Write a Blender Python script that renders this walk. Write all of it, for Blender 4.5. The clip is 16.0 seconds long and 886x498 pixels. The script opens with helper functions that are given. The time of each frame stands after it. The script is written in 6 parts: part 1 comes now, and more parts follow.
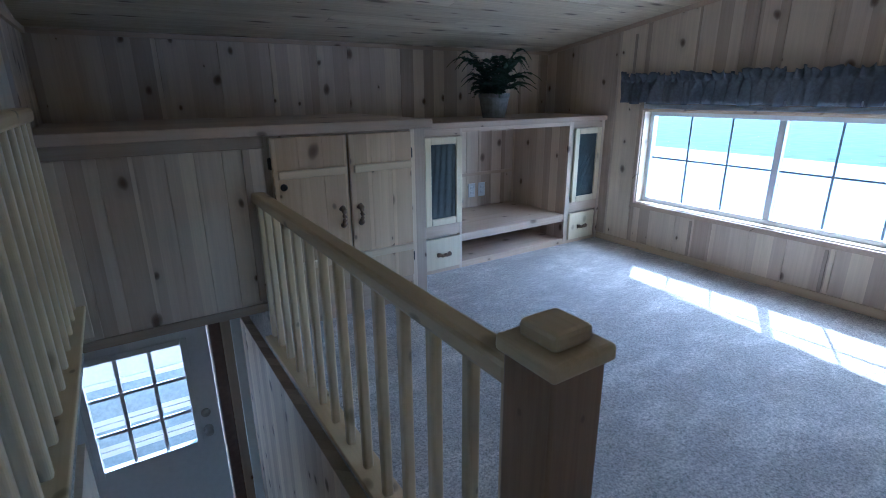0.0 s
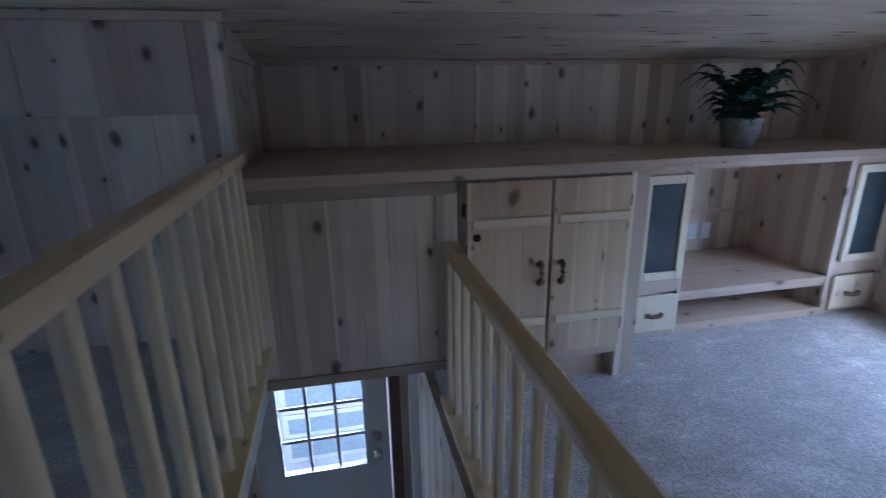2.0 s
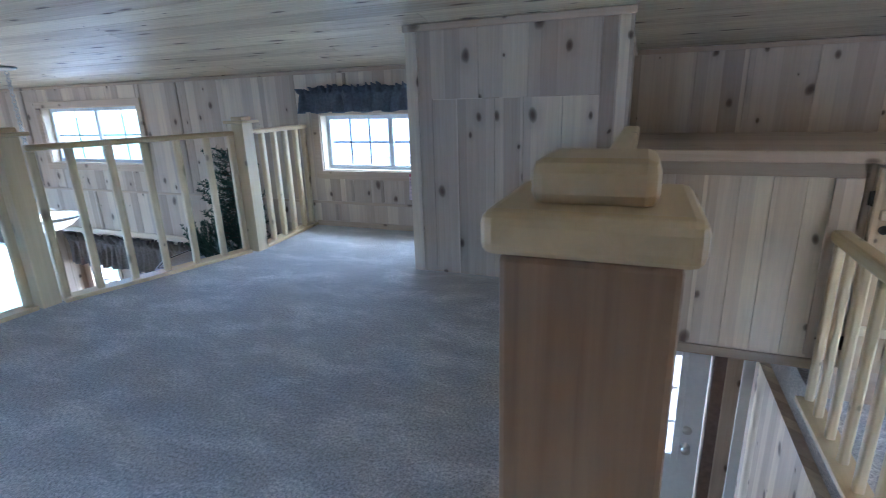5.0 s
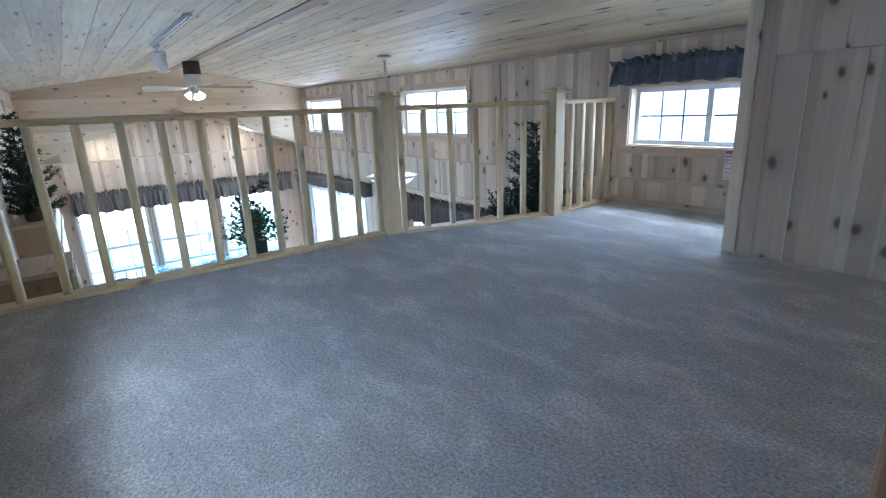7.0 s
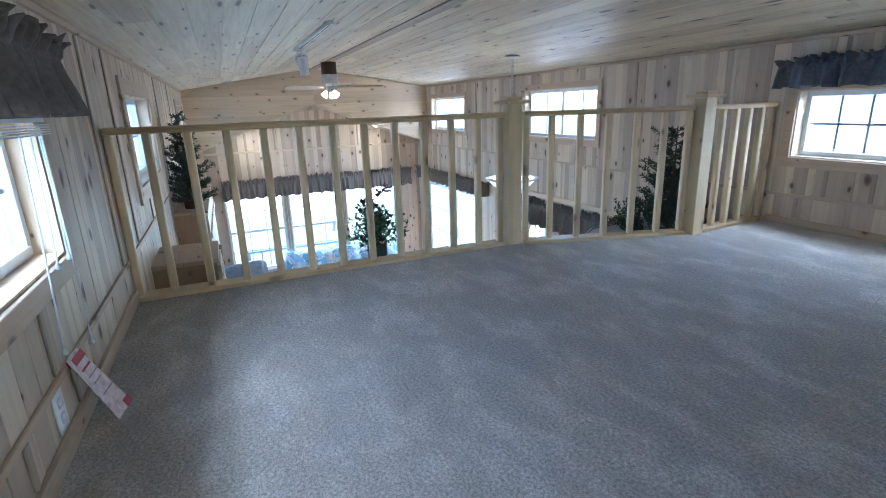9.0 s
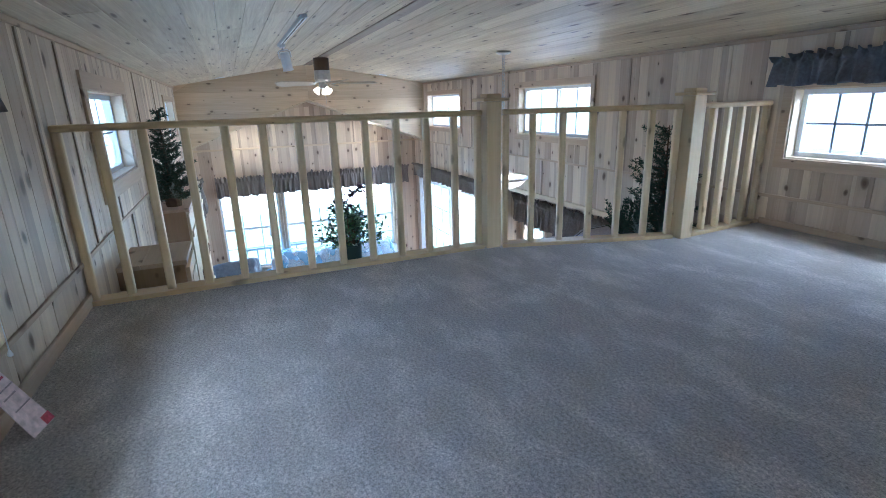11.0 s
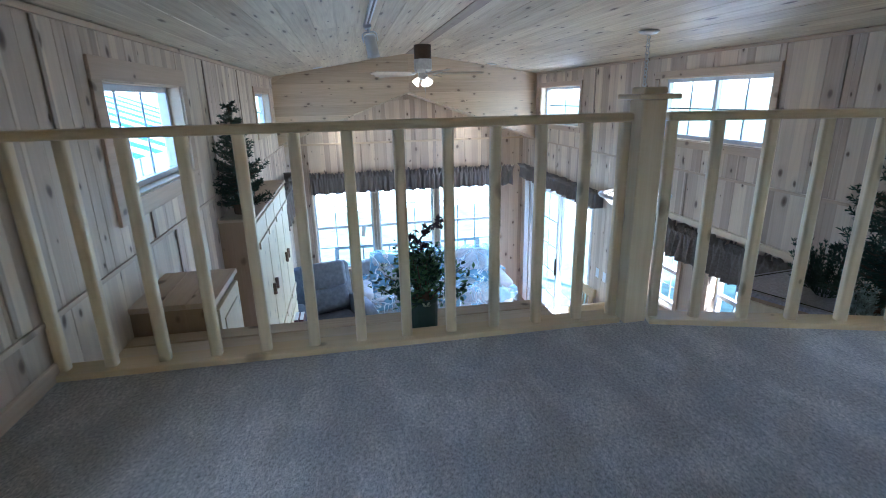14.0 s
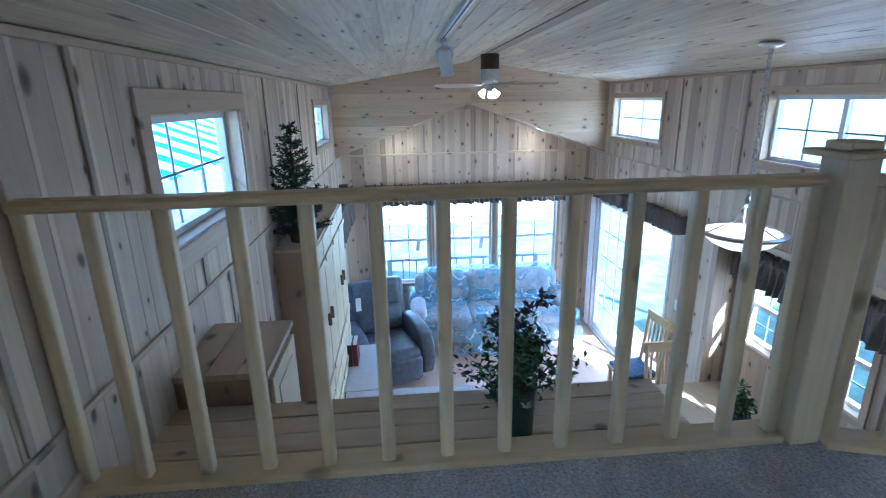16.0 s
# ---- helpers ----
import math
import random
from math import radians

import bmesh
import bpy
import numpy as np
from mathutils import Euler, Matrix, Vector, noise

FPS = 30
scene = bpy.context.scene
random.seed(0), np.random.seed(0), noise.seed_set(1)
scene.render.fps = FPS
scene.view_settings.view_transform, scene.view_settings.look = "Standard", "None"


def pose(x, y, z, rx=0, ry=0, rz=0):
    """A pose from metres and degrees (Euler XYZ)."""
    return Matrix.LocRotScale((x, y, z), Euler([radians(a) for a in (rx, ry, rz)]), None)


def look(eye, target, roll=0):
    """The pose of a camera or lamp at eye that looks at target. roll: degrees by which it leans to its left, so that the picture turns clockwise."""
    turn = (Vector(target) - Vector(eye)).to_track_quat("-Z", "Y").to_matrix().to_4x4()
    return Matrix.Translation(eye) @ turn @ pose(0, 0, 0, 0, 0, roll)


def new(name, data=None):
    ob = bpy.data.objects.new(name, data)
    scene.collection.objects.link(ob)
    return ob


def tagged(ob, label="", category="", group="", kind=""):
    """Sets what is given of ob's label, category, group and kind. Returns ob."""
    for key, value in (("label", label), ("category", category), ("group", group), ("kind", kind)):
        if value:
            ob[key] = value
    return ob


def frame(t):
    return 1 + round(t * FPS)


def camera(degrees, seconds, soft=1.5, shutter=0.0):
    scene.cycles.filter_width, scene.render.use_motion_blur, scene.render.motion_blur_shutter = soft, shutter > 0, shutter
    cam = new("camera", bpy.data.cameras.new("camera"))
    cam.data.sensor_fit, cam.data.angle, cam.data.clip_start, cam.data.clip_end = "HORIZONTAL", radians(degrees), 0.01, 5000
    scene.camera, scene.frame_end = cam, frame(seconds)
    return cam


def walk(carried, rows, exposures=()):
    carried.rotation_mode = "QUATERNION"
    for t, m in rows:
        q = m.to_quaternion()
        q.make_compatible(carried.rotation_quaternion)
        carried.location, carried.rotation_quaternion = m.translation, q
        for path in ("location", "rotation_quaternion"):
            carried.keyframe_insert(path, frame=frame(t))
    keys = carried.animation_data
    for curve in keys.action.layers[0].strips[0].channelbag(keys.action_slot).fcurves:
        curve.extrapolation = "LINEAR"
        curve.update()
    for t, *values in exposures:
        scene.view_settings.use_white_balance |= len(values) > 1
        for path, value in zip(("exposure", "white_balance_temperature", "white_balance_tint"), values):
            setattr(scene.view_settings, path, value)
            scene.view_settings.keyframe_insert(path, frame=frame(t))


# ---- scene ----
cam = camera(83.2, 16.0, soft=0.9, shutter=0.2)
PATH = [
    (0, (0.441, 0.567, 0.822), (1.32, 1.929, 0.312), -0.5),
    (0.5, (0.539, 0.619, 0.829), (1.425, 1.975, 0.313), -0.4),
    (1, (0.66, 0.745, 0.88), (1.506, 2.126, 0.362), -0.4),
    (1.5, (0.683, 0.945, 0.922), (1.401, 2.398, 0.408), -0.6),
    (2, (0.537, 1.013, 0.966), (0.866, 2.602, 0.459), -1.0),
    (2.5, (0.48, 0.967, 0.999), (0.451, 2.593, 0.501), -1.8),
    (3, (0.426, 0.903, 1.001), (0.182, 2.512, 0.508), -2.1),
    (3.2, (0.402, 0.868, 1.001), (0.096, 2.465, 0.506), -2.2),
    (5.3, (0.219, 0.642, 0.884), (-0.535, 2.089, 0.409), -1.8),
    (5.5, (0.211, 0.613, 0.877), (-0.673, 1.986, 0.402), -2.0),
    (6, (0.225, 0.606, 0.859), (-0.941, 1.751, 0.393), -2.4),
    (6.5, (0.228, 0.573, 0.79), (-1.025, 1.624, 0.326), -2.4),
    (7, (0.221, 0.547, 0.745), (-1.102, 1.51, 0.281), -2.3),
    (7.5, (0.225, 0.498, 0.698), (-1.186, 1.329, 0.239), -2.3),
    (8, (0.172, 0.473, 0.764), (-1.308, 1.169, 0.303), -2.4),
    (8.2, (0.145, 0.49, 0.809), (-1.351, 1.157, 0.351), -2.3),
    (10.5, (0.071, 0.716, 0.807), (-1.438, 1.34, 0.334), -1.8),
    (11, (0.058, 0.773, 0.805), (-1.453, 1.39, 0.328), -1.7),
    (11.5, (0.089, 0.794, 0.869), (-1.436, 1.369, 0.388), -1.5),
    (12, (0.036, 0.805, 0.91), (-1.519, 1.293, 0.427), -1.5),
    (12.5, (0.018, 0.809, 0.959), (-1.577, 1.151, 0.477), -1.6),
    (13, (-0.119, 0.852, 0.941), (-1.725, 1.126, 0.455), -1.7),
    (13.5, (-0.455, 0.941, 0.851), (-2.058, 1.223, 0.362), -1.5),
    (14, (-0.815, 1.076, 0.827), (-2.417, 1.365, 0.333), -1.3),
    (14.5, (-1.085, 1.165, 0.842), (-2.685, 1.462, 0.349), -1.2),
    (15, (-1.216, 1.165, 0.88), (-2.819, 1.443, 0.388), -1.1),
    (15.5, (-1.259, 1.129, 0.919), (-2.87, 1.357, 0.429), -1.1),
    (16, (-1.27, 0.973, 0.96), (-2.892, 1.108, 0.471), -1.1),
]
walk(cam, [(t, look(eye, target, roll)) for t, eye, target, roll in PATH],
     exposures=[(0.0, 2.6, 4200, 8), (1.2, 2.42, 4230, 10), (2.5, 2.8, 4200, 16), (3.2, 3.35, 4350, 15), (5.3, 4.0, 4650, 10), (8.0, 3.92, 4980, 10), (13.0, 3.62, 5000, 12), (16.0, 3.4, 4550, 9)])

# ---- world and sun ----
SUN_WAY = Vector((-0.38, -0.215, -0.38)).normalized()
world = bpy.data.worlds.new("sky")
scene.world = world
world.use_nodes = True
wn = world.node_tree
sky = wn.nodes.new("ShaderNodeTexSky")
sky.sky_type, sky.sun_disc = "NISHITA", False
sky.sun_elevation = math.asin(-SUN_WAY.z)
sky.sun_rotation = math.atan2(-SUN_WAY.x, -SUN_WAY.y)
sky.air_density, sky.dust_density = 1.0, 1.0
bg = wn.nodes["Background"]
bg.inputs["Strength"].default_value = 0.15
wn.links.new(sky.outputs[0], bg.inputs["Color"])
sun = new("sun", bpy.data.lights.new("sun", "SUN"))
sun.data.energy, sun.data.angle, sun.data.color = 3.0, radians(0.6), (1.0, 0.95, 0.88)
sun.matrix_world = look((20, 14, 25), Vector((20, 14, 25)) + SUN_WAY)


def window_light(name, centre, target, w, h, watts, tone=(0.86, 0.94, 1.0)):
    """Sky light in a window's opening, facing the room."""
    lamp = new(name, bpy.data.lights.new(name, "AREA"))
    lamp.data.shape, lamp.data.size, lamp.data.size_y = "RECTANGLE", w, h
    lamp.data.energy, lamp.data.color = watts, tone
    lamp.matrix_world = look(centre, target)
    return lamp


window_light("sky_light_north", (-1.45, 4.22, 1.0), (-1.4, 2.2, 0.0), 1.1, 0.3, 1.6)
window_light("sky_light_south", (-1.06, -0.32, 1.0), (-1.0, 1.6, 0.0), 1.1, 0.16, 0.95)
window_light("sky_light_east", (4.35, 2.0, 0.95), (2.4, 2.2, -0.3), 1.7, 0.5, 6.0, (1.0, 0.97, 0.94))
window_light("sky_light_west", (-9.15, 1.93, -0.72), (-6.0, 1.93, -0.9), 2.9, 0.5, 2.6)
window_light("sky_light_patio", (-7.2, 4.6, -0.85), (-6.6, 2.0, -0.9), 1.7, 0.6, 1.6)

# ---- plan ----
YL, YR, YM = 0.11, 3.876, 1.993       # side walls, ridge
XE, XW, XP = 3.655, -8.75, -8.2       # east gable, far wall, gable panel over the living room
ZE, ZF = -0.33, -2.57                 # lower loft floor, ground floor
EAVE, RIDGE = 1.14, 1.432
T = 0.12
RAILX = -2.43
N1, N2 = (-2.42, 2.085), (-2.06, 3.165)
STAIR_L, STAIR_R, NEWEL_Y, FRONT = 0.19, 0.945, 1.06, 2.9


def roof(y):
    return RIDGE - (RIDGE - EAVE) * abs(y - YM) / (YR - YM)


# ---- materials ----
def mat(name):
    m = bpy.data.materials.new(name)
    m.use_nodes = True
    nt = m.node_tree
    return m, nt, nt.nodes["Principled BSDF"]


def node(nt, kind, **values):
    n = nt.nodes.new(kind)
    for k, v in values.items():
        n.inputs[k].default_value = v
    return n


def ramp(nt, src, stops):
    r = nt.nodes.new("ShaderNodeValToRGB")
    while len(r.color_ramp.elements) < len(stops):
        r.color_ramp.elements.new(0.5)
    for e, (p, c) in zip(r.color_ramp.elements, stops):
        e.position, e.color = p, (*c, 1) if len(c) == 3 else c
    nt.links.new(src, r.inputs[0])
    return r.outputs[0]


def mixc(nt, fac, a, b, mode="MIX"):
    m = nt.nodes.new("ShaderNodeMix")
    m.data_type, m.blend_type = "RGBA", mode
    for sock, v in ((m.inputs[0], fac), (m.inputs[6], a), (m.inputs[7], b)):
        if isinstance(v, (int, float)):
            sock.default_value = v
        elif isinstance(v, tuple):
            sock.default_value = (*v, 1)
        else:
            nt.links.new(v, sock)
    return m.outputs[2]


def mth(nt, op, a, b=0.0):
    m = nt.nodes.new("ShaderNodeMath")
    m.operation = op
    for sock, v in zip(m.inputs, (a, b)):
        if isinstance(v, (int, float)):
            sock.default_value = v
        else:
            nt.links.new(v, sock)
    return m.outputs[0]


def bump(nt, bsdf, height, strength, dist):
    b = node(nt, "ShaderNodeBump", Strength=strength, Distance=dist)
    nt.links.new(height, b.inputs["Height"])
    nt.links.new(b.outputs[0], bsdf.inputs["Normal"])


def pine(name, axis, light=(0.60, 0.47, 0.335), dark=(0.36, 0.25, 0.16), knots=0.75, rough=0.55, island=False, vary=0.35, strips=0.0, knot_scale=(3.1, 4.8), figure=0.5, stave=12.0):
    """Knotty pine whose grain runs along axis (0, 1, 2)."""
    m, nt, bsdf = mat(name)
    geo = nt.nodes.new("ShaderNodeNewGeometry")
    rnd = geo.outputs["Random Per Island"] if island else nt.nodes.new("ShaderNodeObjectInfo").outputs["Random"]
    off = nt.nodes.new("ShaderNodeCombineXYZ")
    for i, k in enumerate((37.0, 71.0, 113.0)):
        nt.links.new(mth(nt, "MULTIPLY", rnd, k), off.inputs[i])
    add = nt.nodes.new("ShaderNodeVectorMath")
    nt.links.new(geo.outputs["Position"], add.inputs[0])
    nt.links.new(off.outputs[0], add.inputs[1])

    def scaled(along, across):
        s = nt.nodes.new("ShaderNodeVectorMath")
        s.operation = "MULTIPLY"
        v = [across] * 3
        v[axis] = along
        s.inputs[1].default_value = v
        nt.links.new(add.outputs[0], s.inputs[0])
        return s.outputs[0]

    warp = node(nt, "ShaderNodeTexNoise", Scale=1.0, Detail=2.0)
    nt.links.new(scaled(2.5, 9.0), warp.inputs["Vector"])
    grain = node(nt, "ShaderNodeTexNoise", Scale=1.0, Detail=5.0, Roughness=0.62, Distortion=0.8)
    nt.links.new(scaled(2.2, 55.0), grain.inputs["Vector"])
    broad = node(nt, "ShaderNodeTexNoise", Scale=1.0, Detail=2.0)
    nt.links.new(scaled(0.6, 7.0), broad.inputs["Vector"])
    g = mth(nt, "ADD", mth(nt, "MULTIPLY", grain.outputs[0], 0.62), mth(nt, "MULTIPLY", broad.outputs[0], 0.38))
    base = ramp(nt, g, ((0.34, dark), (0.47, tuple((a + b) / 2 for a, b in zip(light, dark))), (0.62, light)))
    base = mixc(nt, figure, light, base)
    sep = nt.nodes.new("ShaderNodeSeparateXYZ")
    nt.links.new(add.outputs[0], sep.inputs[0])
    o1, o2 = [q for q in (0, 1, 2) if q != axis]
    side = mth(nt, "ADD", sep.outputs[o1], sep.outputs[o2])
    if strips:
        # glued staves of uneven width, each with a tone of its own
        st = node(nt, "ShaderNodeTexVoronoi", Scale=stave, Randomness=1.0)
        st.voronoi_dimensions = "1D"
        nt.links.new(side, st.inputs["W"])
        hue = nt.nodes.new("ShaderNodeSeparateColor")
        nt.links.new(st.outputs["Color"], hue.inputs[0])
        base = mixc(nt, strips, base, ramp(nt, hue.outputs[0], ((0.0, (0.66, 0.60, 0.56)), (0.3, (0.84, 0.79, 0.76)), (0.65, (0.97, 0.95, 0.93)), (1.0, (1.14, 1.14, 1.08)))), "MULTIPLY")
    tone = ramp(nt, rnd, ((0.0, (0.74, 0.70, 0.66)), (0.4, (0.93, 0.91, 0.88)), (0.75, (1.0, 0.98, 0.95)), (1.0, (1.1, 1.1, 1.08))))
    base = mixc(nt, vary, base, mixc(nt, 1.0, base, tone, "MULTIPLY"))
    # knots: scattered dark ovals with a halo, laid out on the board's face
    across = mth(nt, "MULTIPLY", side, knot_scale[1])
    along = mth(nt, "MULTIPLY", sep.outputs[axis], knot_scale[0])
    wob = mth(nt, "MULTIPLY", warp.outputs[0], 0.22)
    flat = nt.nodes.new("ShaderNodeCombineXYZ")
    nt.links.new(mth(nt, "ADD", across, wob), flat.inputs[0])
    nt.links.new(mth(nt, "ADD", along, wob), flat.inputs[1])
    vor = node(nt, "ShaderNodeTexVoronoi", Scale=1.0, Randomness=1.0)
    vor.voronoi_dimensions = "2D"
    nt.links.new(flat.outputs[0], vor.inputs["Vector"])
    size = nt.nodes.new("ShaderNodeSeparateColor")
    nt.links.new(vor.outputs["Color"], size.inputs[0])
    near = mth(nt, "DIVIDE", vor.outputs["Distance"], mth(nt, "ADD", 0.15, mth(nt, "MULTIPLY", size.outputs[1], 1.45)))
    k = ramp(nt, near, ((0.022, (1, 1, 1)), (0.052, (0.75, 0.75, 0.75)), (0.08, (0.16, 0.16, 0.16)), (0.19, (0, 0, 0))))
    base = mixc(nt, mth(nt, "MULTIPLY", k, knots), base, (0.085, 0.045, 0.025))
    nt.links.new(base, bsdf.inputs["Base Color"])
    bsdf.inputs["Roughness"].default_value = rough
    bump(nt, bsdf, g, 0.12, 0.002)
    return m


def plain(name, col, rough=0.5, metal=0.0, spread=0.12, scale=30.0, bumpy=0.05):
    m, nt, bsdf = mat(name)
    tc = nt.nodes.new("ShaderNodeNewGeometry")
    n = node(nt, "ShaderNodeTexNoise", Scale=scale, Detail=4.0)
    nt.links.new(tc.outputs["Position"], n.inputs["Vector"])
    lo = tuple(c * (1 - spread) for c in col)
    hi = tuple(min(1, c * (1 + spread)) for c in col)
    nt.links.new(ramp(nt, n.outputs[0], ((0.3, lo), (0.7, hi))), bsdf.inputs["Base Color"])
    bsdf.inputs["Roughness"].default_value, bsdf.inputs["Metallic"].default_value = rough, metal
    if bumpy:
        bump(nt, bsdf, n.outputs[0], bumpy, 0.002)
    return m


def glow(name, col, strength):
    m, nt, bsdf = mat(name)
    bsdf.inputs["Base Color"].default_value = (*col, 1)
    bsdf.inputs["Emission Color"].default_value = (*col, 1)
    bsdf.inputs["Emission Strength"].default_value = strength
    return m


def glass(name, rough=0.02, tint=(0.92, 0.985, 1.0)):
    m, nt, bsdf = mat(name)
    bsdf.inputs["Base Color"].default_value = (*tint, 1)
    bsdf.inputs["Roughness"].default_value = rough
    bsdf.inputs["Transmission Weight"].default_value = 1.0
    bsdf.inputs["IOR"].default_value = 1.02
    return m


def carpet_mat(name, col):
    m, nt, bsdf = mat(name)
    geo = nt.nodes.new("ShaderNodeNewGeometry")
    fine = node(nt, "ShaderNodeTexNoise", Scale=250.0, Detail=3.0, Roughness=0.75)
    mid = node(nt, "ShaderNodeTexNoise", Scale=110.0, Detail=2.0)
    big = node(nt, "ShaderNodeTexNoise", Scale=1.0, Detail=10.0, Roughness=0.7, Distortion=0.25)
    brushed = nt.nodes.new("ShaderNodeVectorMath")
    brushed.operation = "MULTIPLY"
    brushed.inputs[1].default_value = (3.2, 5.6, 1.0)
    nt.links.new(geo.outputs["Position"], brushed.inputs[0])
    nt.links.new(brushed.outputs[0], big.inputs["Vector"])
    for n in (fine, mid):
        nt.links.new(geo.outputs["Position"], n.inputs["Vector"])
    f = mth(nt, "ADD", mth(nt, "MULTIPLY", fine.outputs[0], 0.6), mth(nt, "MULTIPLY", mid.outputs[0], 0.4))
    c = ramp(nt, f, ((0.36, tuple(v * 0.42 for v in col)), (0.5, col), (0.64, tuple(min(0.95, v * 1.6) for v in col))))
    # pile brushed lighter in uneven streaks
    worn = ramp(nt, big.outputs[0], ((0.38, (0.86, 0.86, 0.86)), (0.50, (0.97, 0.97, 0.97)), (0.56, (1.14, 1.14, 1.15)), (0.68, (1.38, 1.38, 1.40))))
    c = mixc(nt, 1.0, c, worn, "MULTIPLY")
    nt.links.new(c, bsdf.inputs["Base Color"])
    bsdf.inputs["Roughness"].default_value = 1.0
    bsdf.inputs["Sheen Weight"].default_value = 0.25
    bump(nt, bsdf, f, 1.0, 0.010)
    return m


PINE_V = pine("pine_vertical", 2, light=(0.715, 0.605, 0.475), dark=(0.47, 0.36, 0.27), knots=0.92, strips=0.9, figure=0.48)
PINE_X = pine("pine_along_room", 0, light=(0.77, 0.68, 0.505), dark=(0.46, 0.35, 0.22), knots=0.85, island=True, vary=0.75, figure=0.8, knot_scale=(1.7, 9.0))
PINE_Y = pine("pine_across_room", 1, light=(0.72, 0.58, 0.40), dark=(0.45, 0.32, 0.2), vary=0.6)
PINE_H = pine("pine_boards_lying", 0, light=(0.58, 0.45, 0.33), dark=(0.36, 0.26, 0.18))
RAIL_Z = pine("rail_pine_upright", 2, light=(0.72, 0.57, 0.35), dark=(0.55, 0.40, 0.21), knots=0.6, rough=0.4)
RAIL_Y = pine("rail_pine_lying", 1, light=(0.70, 0.53, 0.30), dark=(0.53, 0.37, 0.18), knots=0.6, rough=0.4)
DOOR_P = pine("door_pine", 2, light=(0.72, 0.56, 0.37), dark=(0.52, 0.37, 0.22), knots=0.85, strips=0.75, stave=17.0)
TRIM_X = pine("trim_pine", 0, light=(0.6, 0.46, 0.33), dark=(0.4, 0.29, 0.19))
CARPET = carpet_mat("carpet_grey", (0.485, 0.44, 0.395))
FLOOR_W = pine("floor_laminate", 0, light=(0.62, 0.44, 0.34), dark=(0.42, 0.28, 0.2), knots=0.3, rough=0.35)
WHITE = plain("white_paint", (0.8, 0.81, 0.82), 0.4, spread=0.03)
VINYL = plain("white_vinyl", (0.75, 0.77, 0.8), 0.35, spread=0.03)
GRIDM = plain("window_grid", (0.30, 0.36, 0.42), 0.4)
METAL = plain("brushed_nickel", (0.55, 0.54, 0.52), 0.3, 1.0)
DARKM = plain("blackened_iron", (0.06, 0.055, 0.05), 0.45, 0.8)
BRONZE = plain("rustic_bronze", (0.20, 0.13, 0.085), 0.5, 0.6, spread=0.4, scale=90, bumpy=0.3)
GLASS = glass("clear_glass")
FROST = plain("reeded_dark_glass", (0.06, 0.075, 0.08), 0.22, bumpy=0)
CLOTH = plain("valance_cloth", (0.19, 0.165, 0.145), 0.95, spread=0.2, scale=60, bumpy=0.4)
BLUECLOTH = plain("valance_cloth_blue", (0.15, 0.16, 0.185), 0.95, spread=0.2, scale=60, bumpy=0.4)
LEATHER = plain("grey_leather", (0.12, 0.135, 0.16), 0.42, spread=0.25, scale=18, bumpy=0.25)
LEAF = plain("leaf_green", (0.035, 0.085, 0.035), 0.55, spread=0.5, scale=25)
LEAF2 = plain("leaf_light", (0.10, 0.18, 0.06), 0.5, spread=0.4, scale=25)
NEEDLE = plain("needle_green", (0.030, 0.066, 0.040), 0.7, spread=0.5, scale=30)
FROSTED = plain("frosted_green", (0.22, 0.27, 0.23), 0.8, spread=0.6, scale=40)
BARK = plain("bark", (0.12, 0.08, 0.05), 0.9, spread=0.3)
POTM = plain("pot_green", (0.03, 0.06, 0.05), 0.4)
POTG = plain("pot_grey", (0.25, 0.25, 0.24), 0.7, spread=0.3)
FLOWER = plain("cream_petal", (0.62, 0.62, 0.46), 0.6, spread=0.2)
REDLEAF = plain("dark_red_leaf", (0.07, 0.035, 0.045), 0.6, spread=0.4)
BROWN = plain("brown_jamb", (0.16, 0.10, 0.075), 0.6, spread=0.2)
SIDING = plain("siding_white", (0.72, 0.73, 0.74), 0.6, spread=0.05)
SIDING_B = plain("shutter_blue", (0.05, 0.20, 0.38), 0.5)
GRAVEL = plain("gravel", (0.30, 0.295, 0.29), 0.95, spread=0.35, scale=14, bumpy=0.4)
GRASS = plain("grass", (0.12, 0.16, 0.105), 0.95, spread=0.35, scale=3, bumpy=0.5)
# Far grass, colour darkened so it doesn't wash out in the east window.
FAR_GRASS = plain("darkened_far_grass", (0.035, 0.085, 0.05), 0.95, spread=0.85, scale=0.9, bumpy=0.5)
PAPER = plain("paper_print", (0.72, 0.58, 0.58), 0.6, spread=0.25, scale=45, bumpy=0)
COUNTER = plain("counter_laminate", (0.36, 0.33, 0.36), 0.35, spread=0.3, scale=80)
BULB = glow("lit_bulb", (1.0, 0.82, 0.55), 14.0)


# ---- building helpers ----
def box(bm, x0, x1, y0, y1, z0, z1, m=None):
    vs = [bm.verts.new((x, y, z)) for x in (x0, x1) for y in (y0, y1) for z in (z0, z1)]
    for f in ((0, 1, 3, 2), (4, 6, 7, 5), (0, 4, 5, 1), (2, 3, 7, 6), (0, 2, 6, 4), (1, 5, 7, 3)):
        bm.faces.new([vs[i] for i in f])
    if m is not None:
        bmesh.ops.transform(bm, matrix=m, verts=vs)
    return vs


def mesh_of(name, bm, material, smooth=False):
    bmesh.ops.recalc_face_normals(bm, faces=bm.faces)
    me = bpy.data.meshes.new(name)
    bm.to_mesh(me)
    bm.free()
    me.materials.append(material)
    if smooth:
        for p in me.polygons:
            p.use_smooth = True
    return me


